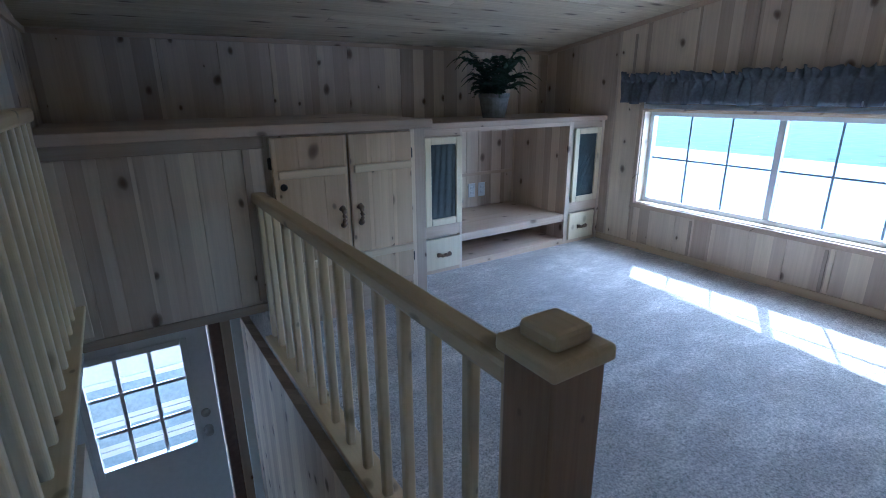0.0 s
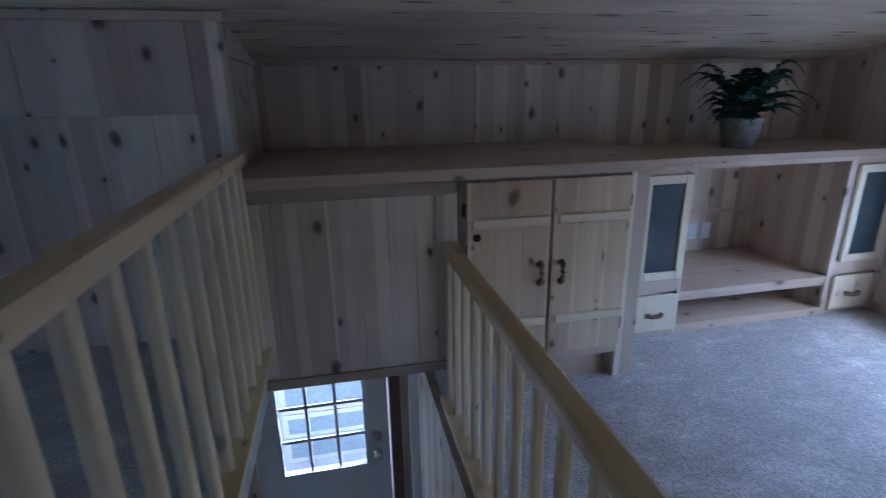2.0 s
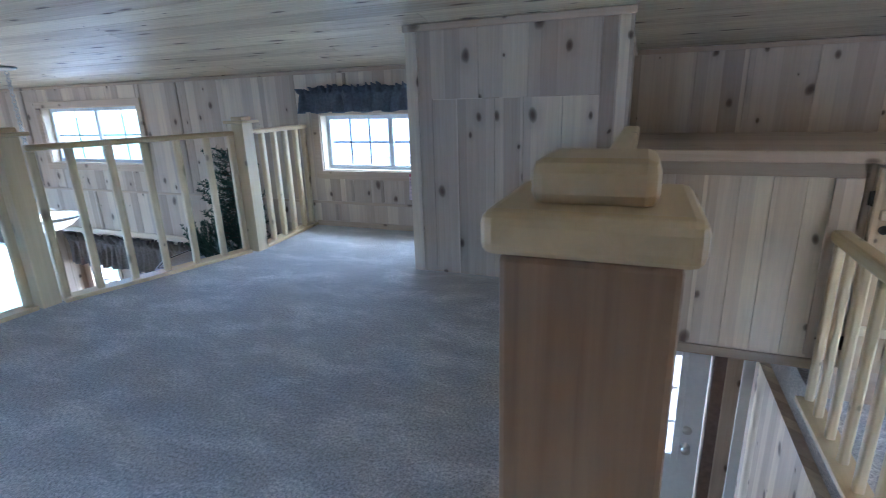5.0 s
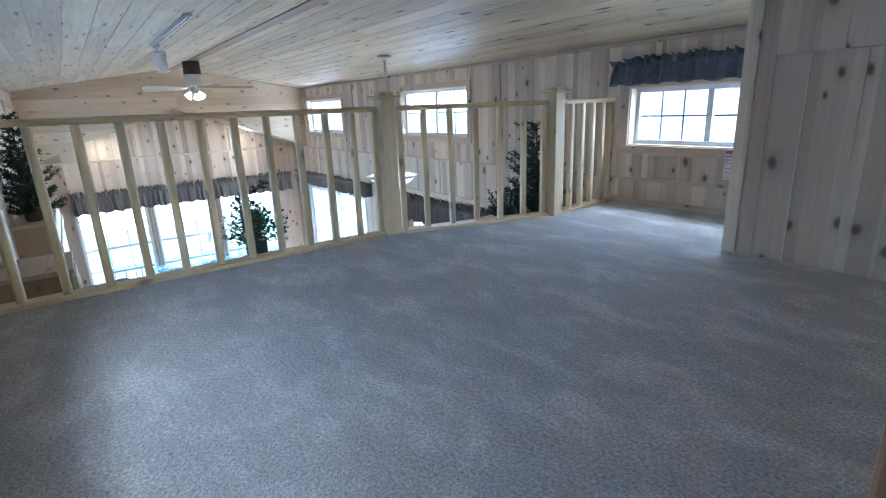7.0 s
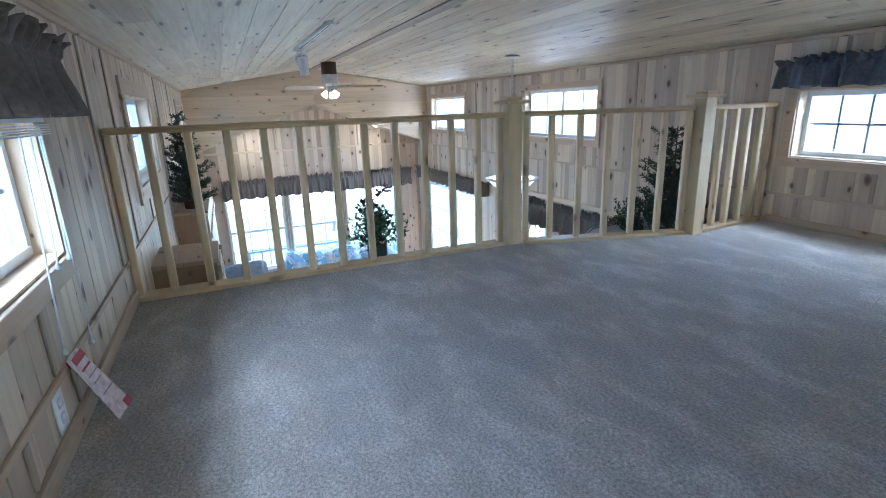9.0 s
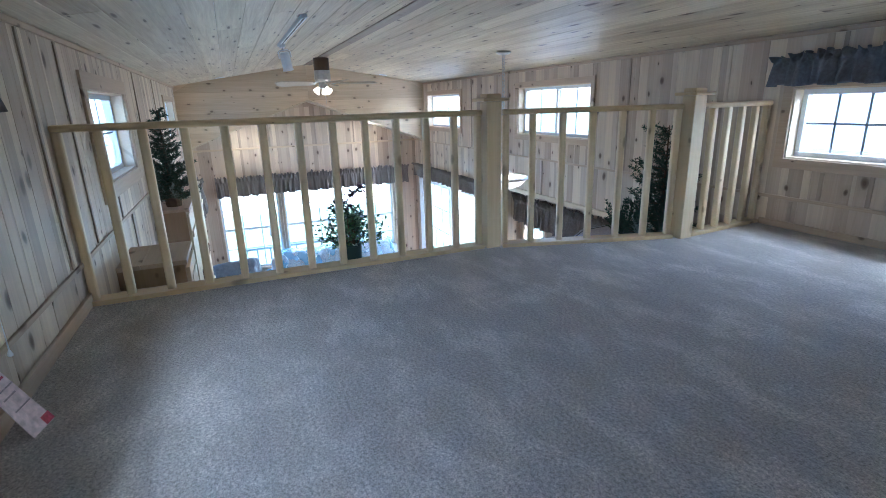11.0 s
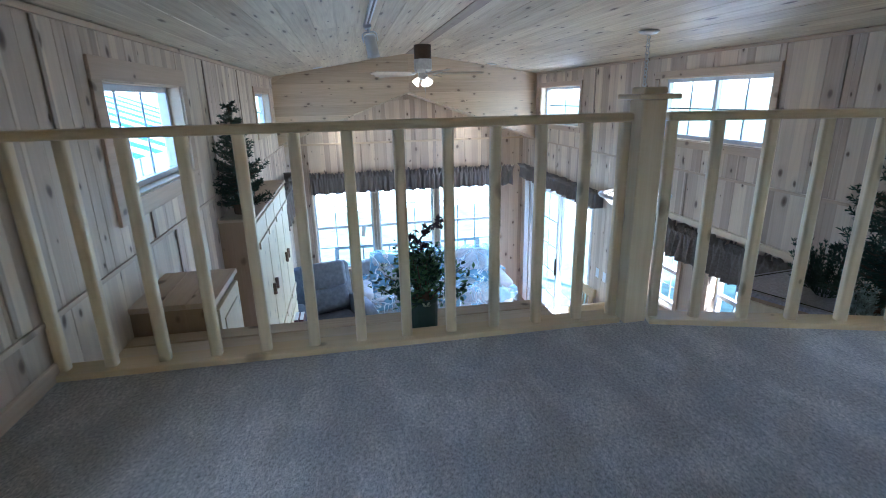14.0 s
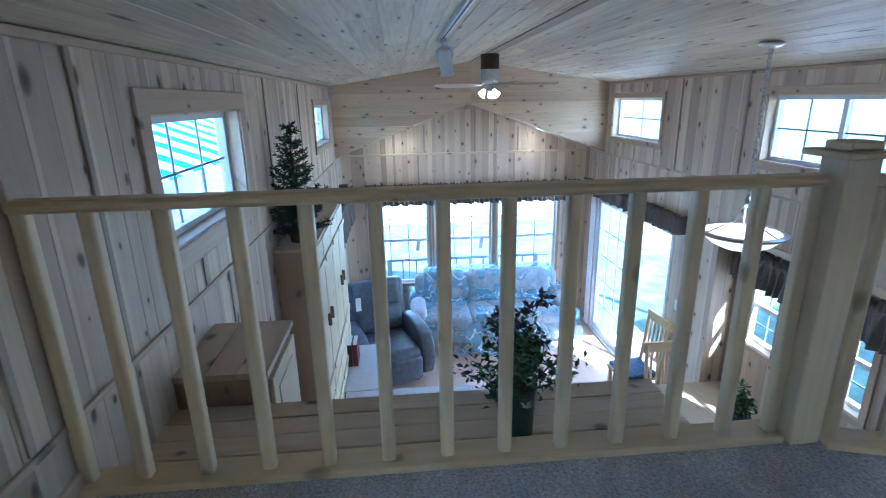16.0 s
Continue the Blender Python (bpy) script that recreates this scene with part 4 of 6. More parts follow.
valance("valance", at_west(), 0.45, 3.70, -0.57, -0.25, CLOTH, "long ruffled charcoal valance over three windows", seed=4)
valance("valance", at_right(), -8.60, -5.98, -0.43, -0.22, CLOTH, "ruffled charcoal valance above the patio door", seed=5, depth=0.09)
valance("valance", at_left(), 6.6, 8.35, -0.64, -0.2, CLOTH, "ruffled charcoal valance in the living room", seed=6, depth=0.16)

# blinds rolled up in the side and east windows
for nm, place, u0, u1, z in (("blind", at_left(), 0.53, 1.60, 0.77), ("blind", at_east(), -2.87, -1.12, 0.70)):
    b = thing(nm, "raised white slatted blind at the window head", "blind")
    b.matrix_world = place
    slab("headrail", (u0, u1, -0.03, -0.0165, z + 0.032, z + 0.062), VINYL, b, bevel=0.003)
    for i in range(5):
        slab("slat", (u0 + 0.01, u1 - 0.01, -0.04, -0.0165, z + 0.006 * i, z + 0.006 * i + 0.003), VINYL, b)
    if place == at_left():
        for dx, l in ((-0.10, 0.31), (-0.035, 0.31), (-0.02, 0.57), (-0.17, 0.50)):
            bm = bmesh.new()
            tube(bm, [(u1 - 0.06 + dx, -0.035, z + 0.03), (u1 - 0.055 + dx * 1.3, -0.038, z - l * 0.5), (u1 - 0.05 + dx * 1.5, -0.036, z - l)], 0.0022, 6)
            part("cord", bm, VINYL, b)
            bm = bmesh.new()
            lathe(bm, [(0.002, 0.02), (0.007, 0.004), (0.006, 0)], 8, (u1 - 0.05 + dx * 1.5, -0.036, z - l - 0.018))
            part("tassel", bm, WHITE, b, smooth=True)


# ---- leaflets ----
def leaflet(name, tl, tr, br, bl, label):
    lf = thing(name, label, "leaflet")
    n = Vector(tr) - Vector(tl)
    out = n.cross(Vector(bl) - Vector(tl)).normalized() * 0.0016
    bm = bmesh.new()
    vs = []
    for k in (0, 1):
        vs.append([[bm.verts.new(Vector(tl).lerp(Vector(tr), i / 2).lerp(Vector(bl).lerp(Vector(br), i / 2), j / 6) + out * k + out * (2.5 if i == 1 else 0)) for i in range(3)] for j in range(7)])
    for g in vs:
        for j in range(6):
            for i in range(2):
                bm.faces.new((g[j][i], g[j][i + 1], g[j + 1][i + 1], g[j + 1][i]))
    ring = lambda g: [g[0][i] for i in range(3)] + [g[j][2] for j in range(1, 7)] + [g[6][1], g[6][0]] + [g[j][0] for j in range(5, 0, -1)]
    a, b = ring(vs[0]), ring(vs[1])
    for i in range(len(a)):
        bm.faces.new((a[i], a[(i + 1) % len(a)], b[(i + 1) % len(b)], b[i]))
    part("sheet", bm, PAPER, lf)
    up = out * 2.6
    for s in (1, -1):
        for j, (p, q, h, m) in enumerate(((0.05, 0.95, 0.10, REDINK), (0.1, 0.8, 0.03, REDINK), (0.1, 0.9, 0.02, GREYINK), (0.1, 0.7, 0.02, GREYINK), (0.55, 0.95, 0.12, REDINK), (0.1, 0.85, 0.02, GREYINK))):
            v0 = (0.02, 0.2, 0.32, 0.42, 0.86, 0.6)[j]
            bm = bmesh.new()
            c = [bm.verts.new(Vector(tl).lerp(Vector(tr), u).lerp(Vector(bl).lerp(Vector(br), u), v) + up * 1.6 * s + (out if s > 0 else out * 0)) for u, v in ((p, v0), (q, v0), (q, v0 + h), (p, v0 + h))]
            bm.faces.new(c)
            part("printed_bar", bm, m, lf)
    return lf


REDINK = plain("red_ink", (0.45, 0.06, 0.09), 0.6, spread=0.3, scale=120, bumpy=0)
GREYINK = plain("grey_ink", (0.35, 0.28, 0.3), 0.6, spread=0.3, scale=120, bumpy=0)
leaflet("leaflet", (-1.347, 0.128, 0.212), (-1.445, 0.128, 0.207), (-1.46, 0.223, 0.004), (-1.372, 0.203, 0.004), "white and red printed leaflet leaning on the wall")
leaflet("leaflet", (-1.275, YR - 0.017, 0.42), (-1.185, YR - 0.017, 0.42), (-1.185, YR - 0.03, 0.235), (-1.275, YR - 0.03, 0.235), "pink printed leaflet hanging at the window casing")


# ---- plants ----
def leaf_quads(bm, p, d, size, rng, width=0.4):
    d = Vector(d).normalized()
    side = d.cross(Vector((rng.uniform(-1, 1), rng.uniform(-1, 1), rng.uniform(-0.3, 1)))).normalized() * size * width / 2
    up = side.cross(d).normalized() * size * 0.12
    a = bm.verts.new(p)
    b = bm.verts.new(p + d * size * 0.5 + side + up)
    c = bm.verts.new(p + d * size)
    e = bm.verts.new(p + d * size * 0.5 - side + up)
    bm.faces.new((a, b, c))
    bm.faces.new((a, c, e))


def conifer(name, x, y, z, h, r, label, seed, taper=0.84):
    rng = random.Random(seed)
    t = thing(name, label, "artificial tree", at=(x, y, z))
    bm = bmesh.new()
    lathe(bm, [(0.0, 0), (0.06, 0), (0.065, 0.07), (0.05, 0.075), (0.0, 0.075)], 14)
    part("base", bm, BARK, t)
    bm = bmesh.new()
    tube(bm, [(0, 0, 0.05), (0.004, 0, h * 0.5), (0, 0, h * 0.97)], [0.012, 0.009, 0.003])
    part("trunk", bm, BARK, t)
    bm = bmesh.new()
    lv = 17
    twigs = bmesh.new()
    for k in range(lv):
        f = k / (lv - 1)
        zz = h * (0.10 + 0.84 * f)
        n = max(3, int(9 * (1 - f) + 3))
        for i in range(n):
            a = 2 * math.pi * (i / n + rng.uniform(-0.07, 0.07)) + k * 1.9
            L = r * (1 - f * taper) * rng.uniform(0.6, 1.18)
            droop = rng.uniform(-0.30, 0.25)
            z0 = zz + rng.uniform(-0.02, 0.02)
            line = [Vector((math.cos(a) * L * q, math.sin(a) * L * q, z0 + L * (droop * q + 0.35 * q * q))) for q in (0, 0.35, 0.7, 1.0)]
            tube(twigs, line, [0.004, 0.003, 0.002, 0.0012], 4)
            steps = max(5, int(L / 0.017))
            for s in range(1, steps + 1):
                q = s / steps
                p = Vector((math.cos(a) * L * q, math.sin(a) * L * q, z0 + L * (droop * q + 0.35 * q * q)))
                out = Vector((math.cos(a), math.sin(a), droop + 0.7 * q))
                for _ in range(7):
                    d = out * 0.6 + Vector((rng.uniform(-1, 1), rng.uniform(-1, 1), rng.uniform(-0.8, 0.9)))
                    leaf_quads(bm, p, d, rng.uniform(0.024, 0.042), rng, 0.22)
    part("branching", twigs, BARK, t)["kind"] = "stuff"
    part("crown", bm, NEEDLE, t)["kind"] = "stuff"
    return t


def leafy(name, x, y, z, h, r, label, seed, pot=(0.055, 0.06, 0.155), potmat=None, size=0.05, stems=9, spread=1.0, per=34, blooms=0):
    rng = random.Random(seed)
    t = thing(name, label, "potted plant", at=(x, y, z))
    bm = bmesh.new()
    r0, r1, ph = pot
    lathe(bm, [(0, 0), (r0, 0), (r1, ph * 0.9), (r1 * 1.05, ph * 0.92), (r1 * 1.05, ph), (r1 * 0.92, ph), (r1 * 0.9, ph * 0.88), (0, ph * 0.88)], 24)
    part("pot", bm, potmat or POTM, t, smooth=False)
    st, lf, lg = bmesh.new(), bmesh.new(), bmesh.new()
    for i in range(stems):
        a = rng.uniform(0, 6.28)
        o = rng.uniform(0.2, 1.0) * r * spread
        top = Vector((math.cos(a) * o, math.sin(a) * o, h * rng.uniform(0.55, 1.0) * (1.1 - 0.45 * o / r)))
        base = Vector((math.cos(a) * r0 * 0.4, math.sin(a) * r0 * 0.4, ph * 0.85))
        mid = base.lerp(top, 0.5) + Vector((0, 0, 0.15 * (top.z - base.z)))
        pts = [base, base.lerp(mid, 0.5), mid, mid.lerp(top, 0.5), top]
        tube(st, pts, [0.004, 0.0035, 0.003, 0.0025, 0.0015], 5)
        for _ in range(per):
            q = rng.uniform(0.25, 1.0)
            p = base.lerp(mid, q * 2) if q < 0.5 else mid.lerp(top, q * 2 - 1)
            p = p + Vector((rng.gauss(0, 0.022), rng.gauss(0, 0.022), rng.gauss(0, 0.018)))
            d = Vector((rng.uniform(-1, 1), rng.uniform(-1, 1), rng.uniform(-0.4, 0.8)))
            leaf_quads(lg if rng.random() < (0.5 if blooms else 0.3) else lf, p, d, size * rng.uniform(0.6, 1.2), rng, 0.5)
    part("stems", st, BARK, t)
    part("leaves", lf, LEAF, t)
    part("young_leaves", lg, LEAF2, t, "lighter green leaves")
    if blooms:
        fl, rl = bmesh.new(), bmesh.new()
        for i in range(blooms):
            a, o = rng.uniform(0, 6.28), rng.uniform(0.5, 1.05) * r
            c = Vector((math.cos(a) * o, math.sin(a) * o, ph * 0.9 + (h - ph) * rng.uniform(0.0, 0.5)))
            for k in range(5):
                d = Vector((math.cos(a) * 0.5 + math.cos(k * 1.257), math.sin(a) * 0.5 + math.sin(k * 1.257), 0.5))
                leaf_quads(fl, c, d, 0.022, rng, 0.45)
        for i in range(4):
            a, o = rng.uniform(0, 6.28), rng.uniform(0.1, 0.6) * r
            c = Vector((math.cos(a) * o, math.sin(a) * o, h * rng.uniform(0.75, 1.05)))
            for k in range(16):
                leaf_quads(rl, c + Vector((rng.gauss(0, 0.012), rng.gauss(0, 0.012), rng.gauss(0, 0.012))), Vector((rng.uniform(-1, 1), rng.uniform(-1, 1), rng.uniform(-0.2, 1))), 0.035, rng, 0.5)
        part("blossoms", fl, FLOWER, t, "small cream star-shaped blossoms")
        part("red_leaves", rl, REDLEAF, t, "dark wine-red leaf tufts")
    return t


def fern(name, x, y, z, label, seed):
    rng = random.Random(seed)
    t = thing(name, label, "potted plant", at=(x, y, z))
    bm = bmesh.new()
    lathe(bm, [(0, 0), (0.062, 0), (0.082, 0.115), (0.086, 0.118), (0.086, 0.14), (0.078, 0.14), (0.074, 0.12), (0, 0.12)], 24)
    part("pot", bm, POTG, t, "grey ribbed pot")
    bm = bmesh.new()
    for i in range(40):
        a = i * 2.4 + rng.uniform(-0.3, 0.3)
        L, rise = rng.uniform(0.12, 0.26), rng.uniform(0.05, 0.29)
        pts = []
        for s in range(19):
            q = s / 18
            pts.append(Vector((math.cos(a) * L * q, math.sin(a) * L * q, 0.12 + rise * math.sin(q * 2.05) - 0.05 * q * q)))
        tube(bm, pts, 0.0018, 4)
        for q, (prev, p) in enumerate(zip(pts, pts[1:])):
            w = 0.050 * math.sin(min(1, (q + 1) / 18 * 1.1) * math.pi * 0.86 + 0.3)
            for sg in (-1, 1):
                d = Vector((-math.sin(a) * sg, math.cos(a) * sg, -0.15)) + (p - prev).normalized() * 0.5
                leaf_quads(bm, p, d, max(0.010, w) * rng.uniform(0.9, 1.2), rng, 0.40)
    fr = part("fronds", bm, NEEDLE, t)
    fr["kind"] = "stuff"
    return t


fern("potted_fern", 2.78, 3.5, 0.642, "dark green fern in a grey pot on the cabinet", 5).scale = (1.3, 1.3, 1.2)
LEDGE = -0.12
ledge = thing("plank_ledge", "wide pine plank ledge below the loft railing", "ledge", kind="structure")
for i in range(5):
    a = RAILX - 0.044 - 0.096 * i
    slab("plank", (a - 0.092, a, YL + 0.002, 1.93, LEDGE - 0.03 - 0.002 * (i % 2), LEDGE - 0.002 * (i % 2)), PINE_Y, ledge, bevel=0.004)
slab("apron", (RAILX - 0.53, RAILX - 0.51, YL + 0.002, 1.93, -0.62, LEDGE - 0.031), PINE_V, ledge)
slab("end_apron", (RAILX - 0.51, RAILX - 0.055, 1.91, 1.93, -0.62, LEDGE - 0.031), PINE_V, ledge)
leafy("potted_plant", -2.68, 1.325, LEDGE, 0.49, 0.17, "leafy green plant in a dark pot on the ledge", 8, pot=(0.055, 0.06, 0.18), size=0.031, stems=20, per=60, blooms=18, spread=1.0)

up = thing("wall_cabinet", "pine wall cabinet with plank top beside the ledge", "cabinet")
slab("body", (-3.40, -2.965, YL + 0.002, 0.44, -0.75, -0.02), CAB_B, up)
for i in range(3):
    y0 = YL + 0.002 + 0.115 * i
    slab("top_plank", (-3.42, -2.955, y0, y0 + 0.113, -0.0195, 0.006), PINE_H, up, bevel=0.002)
d = slab("door", (-3.38, -2.99, 0.4405, 0.462, -0.73, -0.045), DOOR_L, up, bevel=0.004)
slab("door_panel", (-3.32, -3.05, 0.4625, 0.468, -0.66, -0.11), DOOR_L, d, bevel=0.003)

pan = thing("pantry_cabinet", "tall pine pantry cabinet run with battened doors", "cabinet")
slab("body", (-6.33, -4.53, YL + 0.002, 0.345, ZF, 0.0), CAB_B, pan)
slab("top", (-6.37, -4.51, YL + 0.002, 0.375, 0.0005, 0.022), PINE_H, pan, bevel=0.003)
for i in range(4):
    x0 = -6.33 + 0.45 * i
    for z0, z1 in ((ZF + 0.1, -1.35), (-1.32, -0.03)):
        d = slab("door", (x0, x0 + 0.43, 0.346, 0.366, z0, z1), DOOR_L, pan, bevel=0.004)
        for z in (z0 + 0.15, z1 - 0.2):
            slab("batten", (x0 + 0.02, x0 + 0.41, 0.3665, 0.38, z, z + 0.05), RAIL_X, d, bevel=0.003)
        twig = (x0 + 0.06) if i % 2 else (x0 + 0.37)
        slab("pull", (twig - 0.013, twig + 0.013, 0.3665, 0.395, (z0 + z1) / 2 - 0.05, (z0 + z1) / 2 + 0.05), BRONZE, d, "dark bronze pull", bevel=0.006)
conifer("artificial_tree", -4.74, 0.25, 0.022, 0.82, 0.23, "small artificial pine tree on the pantry top", 21)


def sprigs(name, x, y, z, reach, depth, height, count, material, label, seed):
    """A low spray of artificial twigs."""
    t = thing(name, label, "artificial plant", at=(x, y, z))
    rng = random.Random(seed)
    bm = bmesh.new()
    for i in range(count):
        a, o = rng.uniform(0, 6.28), rng.uniform(0.2, 1.0)
        tip = Vector((math.cos(a) * o * reach, math.sin(a) * o * depth, rng.uniform(0.2, 1.0) * height))
        root = Vector((math.cos(a) * 0.04, math.sin(a) * 0.03, 0.002))
        tube(bm, [root, root.lerp(tip, 0.55) + Vector((0, 0, 0.02)), tip], [0.002, 0.0018, 0.001], 4)
        for q in range(9):
            for _ in range(4):
                leaf_quads(bm, root.lerp(tip, 0.3 + 0.7 * q / 8), (tip - root).normalized() + Vector((rng.uniform(-1, 1), rng.uniform(-1, 1), rng.uniform(-0.5, 1))), 0.03, rng, 0.25)
    part("spray", bm, material, t)["kind"] = "stuff"
    return t


sprigs("frosted_foliage", -4.80, 0.25, 0.022, 0.23, 0.1, 0.26, 46, FROSTED, "frosted pale green artificial sprigs at the foot of the tree", 77)
sprigs("green_foliage", -2.98, 3.62, -0.28, 0.2, 0.17, 0.3, 60, NEEDLE, "dark green artificial sprigs beside the tree", 78)
sprigs("frosted_foliage", -2.62, 3.47, -0.28, 0.16, 0.1, 0.22, 24, FROSTED, "frosted pale green artificial sprigs at the foot of the tree", 79)
conifer("artificial_tree", -2.64, 3.61, -0.28, 0.92, 0.27, "dark artificial pine tree on the tall cabinet", 22, taper=0.5)

kit = thing("kitchen_cabinet", "tall kitchen cabinet with laminate top below the loft", "cabinet")
plan = [(-3.19, 3.25), (-2.46, 3.555), (-2.46, YR - 0.016), (-3.40, YR - 0.016), (-3.355, 3.46)]
bm = bmesh.new()
prism(bm, [(-3.185, 3.265), (-2.465, 3.57), (-2.465, YR - 0.017), (-3.38, YR - 0.017), (-3.335, 3.47)], ZF, -0.306)
part("body", bm, CAB_B, kit)
bm = bmesh.new()
prism(bm, plan, -0.305, -0.28)
ktop = part("top", bm, COUNTER, kit, "grey-brown speckled laminate top")
bm = bmesh.new()
for p, q in (((-3.20, 3.29), (-2.48, 3.595)), ((-3.20, 3.29), (-3.33, 3.47)), ((-3.33, 3.47), (-3.37, YR - 0.04))):
    tube(bm, [(*p, -0.2795), (*q, -0.2795)], 0.0045, 6)
part("edge_line", bm, DARKM, ktop, "dark inlaid line along the edge")
turn = pose(-3.185, 3.265, 0, 0, 0, math.degrees(math.atan2(0.305, 0.72)))
for a, b in ((0.03, 0.38), (0.40, 0.75)):
    for z0, z1 in ((ZF + 0.1, -1.3), (-1.27, -0.33)):
        d = slab("door", (a, b, -0.021, -0.001, z0, z1), DOOR_L, kit, bevel=0.004, m=turn)
        slab("door_panel", (a + 0.06, b - 0.06, -0.027, -0.0205, z0 + 0.07, z1 - 0.07), DOOR_L, d, bevel=0.003, m=turn)


# ---- living room ----
def cushion(bm, x0, x1, y0, y1, z0, z1, puff=0.02, n=6, m=None):
    """A soft rounded block."""
    vs = box(bm, x0, x1, y0, y1, z0, z1)
    es = {e for v in vs for e in v.link_edges}
    r = bmesh.ops.bevel(bm, geom=list(es), offset=min(x1 - x0, y1 - y0, z1 - z0) * 0.42, segments=5, affect="EDGES", profile=0.55)
    out = {v for f in r["faces"] for v in f.verts} | {v for v in vs if v.is_valid}
    if m is not None:
        bmesh.ops.transform(bm, matrix=m, verts=[v for v in out if v.is_valid])


def soft(name, dims, material, parent, label="", m=None, puff=0.0):
    bm = bmesh.new()
    cushion(bm, *dims)
    if m is not None:
        bmesh.ops.transform(bm, matrix=m, verts=bm.verts[:])
    return part(name, bm, material, parent, label, True)


rec = thing("recliner", "slate grey leather recliner with a paper tag", "armchair", at=(-7.27, 0.72, ZF), rz=20)
rec.scale = (1.1, 1.12, 1.14)
# local: x toward the sitter's front, y across
soft("base", (-0.36, 0.33, -0.30, 0.30, 0.06, 0.30), LEATHER, rec)
soft("seat", (-0.28, 0.40, -0.285, 0.285, 0.26, 0.46), LEATHER, rec)
soft("footrest", (0.32, 0.42, -0.28, 0.28, 0.08, 0.36), LEATHER, rec)
tilt = pose(-0.30, 0, 0.40, 0, -12, 0)
soft("backrest", (-0.14, 0.05, -0.36, 0.36, -0.05, 0.66), LEATHER, rec, m=tilt)
soft("head_cushion", (-0.06, 0.11, -0.29, 0.29, 0.34, 0.67), LEATHER, rec, m=tilt)
soft("lumbar_cushion", (-0.04, 0.14, -0.28, 0.28, 0.06, 0.36), LEATHER, rec, m=tilt)
for s in (-1, 1):
    bm = bmesh.new()
    pts = []
    prof = [(-0.38, 0.10), (0.36, 0.10), (0.42, 0.30), (0.40, 0.46), (0.32, 0.57), (0.15, 0.63), (-0.10, 0.65), (-0.34, 0.62)]
    a = [bm.verts.new((px, s * 0.29, pz)) for px, pz in prof]
    b = [bm.verts.new((px, s * 0.44, pz)) for px, pz in prof]
    for i in range(len(prof)):
        bm.faces.new((a[i], a[(i + 1) % len(prof)], b[(i + 1) % len(prof)], b[i]))
    bm.faces.new(a)
    bm.faces.new(b)
    bmesh.ops.bevel(bm, geom=bm.edges[:], offset=0.035, segments=3, affect="EDGES", profile=0.5)
    part("armrest", bm, LEATHER, rec, smooth=True)
for x in (-0.25, 0.25):
    for y in (-0.25, 0.25):
        slab("foot", (x - 0.03, x + 0.03, y - 0.03, y + 0.03, 0, 0.07), DARKM, rec)
slab("tag", (-0.20, -0.196, -0.30, -0.24, 0.78, 0.94), WHITE, rec, "white paper tag")

sofa = thing("sofa", "pale sofa wrapped in crinkled clear plastic sheet", "sofa", at=(-8.2, 2.25, ZF))
sofa.scale = (1.0, 1.12, 1.08)
SOFA = plain("sofa_fabric", (0.5, 0.51, 0.54), 0.9, spread=0.15, scale=14, bumpy=0.3)
soft("base", (-0.40, 0.42, -1.02, 1.02, 0.06, 0.34), SOFA, sofa)
for i in range(3):
    y0 = -0.86 + 0.575 * i
    soft("seat_cushion", (-0.25, 0.45, y0, y0 + 0.57, 0.32, 0.50), SOFA, sofa)
    soft("back_cushion", (-0.42, -0.12, y0, y0 + 0.57, 0.46, 0.93), SOFA, sofa)
soft("back", (-0.46, -0.30, -1.0, 1.0, 0.1, 0.86), SOFA, sofa)
for y0, y1 in ((-1.07, -0.87), (0.87, 1.07)):
    soft("arm", (-0.42, 0.44, y0, y1, 0.08, 0.62), SOFA, sofa)
for x in (-0.35, 0.35):
    for y in (-0.95, 0.95):
        slab("foot", (x - 0.03, x + 0.03, y - 0.03, y + 0.03, 0, 0.08), DARKM, sofa)
# plastic sheet draped over it
m, nt, bsdf = mat("clear_plastic_sheet")
bsdf.inputs["Roughness"].default_value = 0.1
bsdf.inputs["Specular IOR Level"].default_value = 1.0
pn = node(nt, "ShaderNodeTexNoise", Scale=2.6, Detail=3.0, Roughness=0.55, Distortion=0.9)
cr = node(nt, "ShaderNodeTexNoise", Scale=2.2, Detail=3.0, Distortion=1.2)
pos = nt.nodes.new("ShaderNodeNewGeometry").outputs["Position"]
for q in (pn, cr):
    nt.links.new(pos, q.inputs["Vector"])
# creases: thin ridges where the sheet folds, whitened as painted glints
ridge = mth(nt, "ABSOLUTE", mth(nt, "SUBTRACT", pn.outputs[0], 0.5))
crease_glint = ramp(nt, ridge, ((0.0, (1, 1, 1)), (0.008, (0.6, 0.6, 0.6)), (0.022, (0, 0, 0))))
# Blue highlights and sheen are put into the colour and alpha.
nt.links.new(mixc(nt, crease_glint, (0.30, 0.58, 0.80), (0.88, 0.95, 1.0)), bsdf.inputs["Base Color"])
painted_sheen = ramp(nt, cr.outputs[0], ((0.38, (0.10, 0.10, 0.10)), (0.62, (0.58, 0.58, 0.58))))
al = mth(nt, "ADD", painted_sheen, mth(nt, "MULTIPLY", crease_glint, 0.45))
nt.links.new(mth(nt, "MINIMUM", al, 0.95), bsdf.inputs["Alpha"])
bump(nt, bsdf, ridge, 1.0, 0.05)
PLASTIC = m
rng = random.Random(4)
bm = bmesh.new()
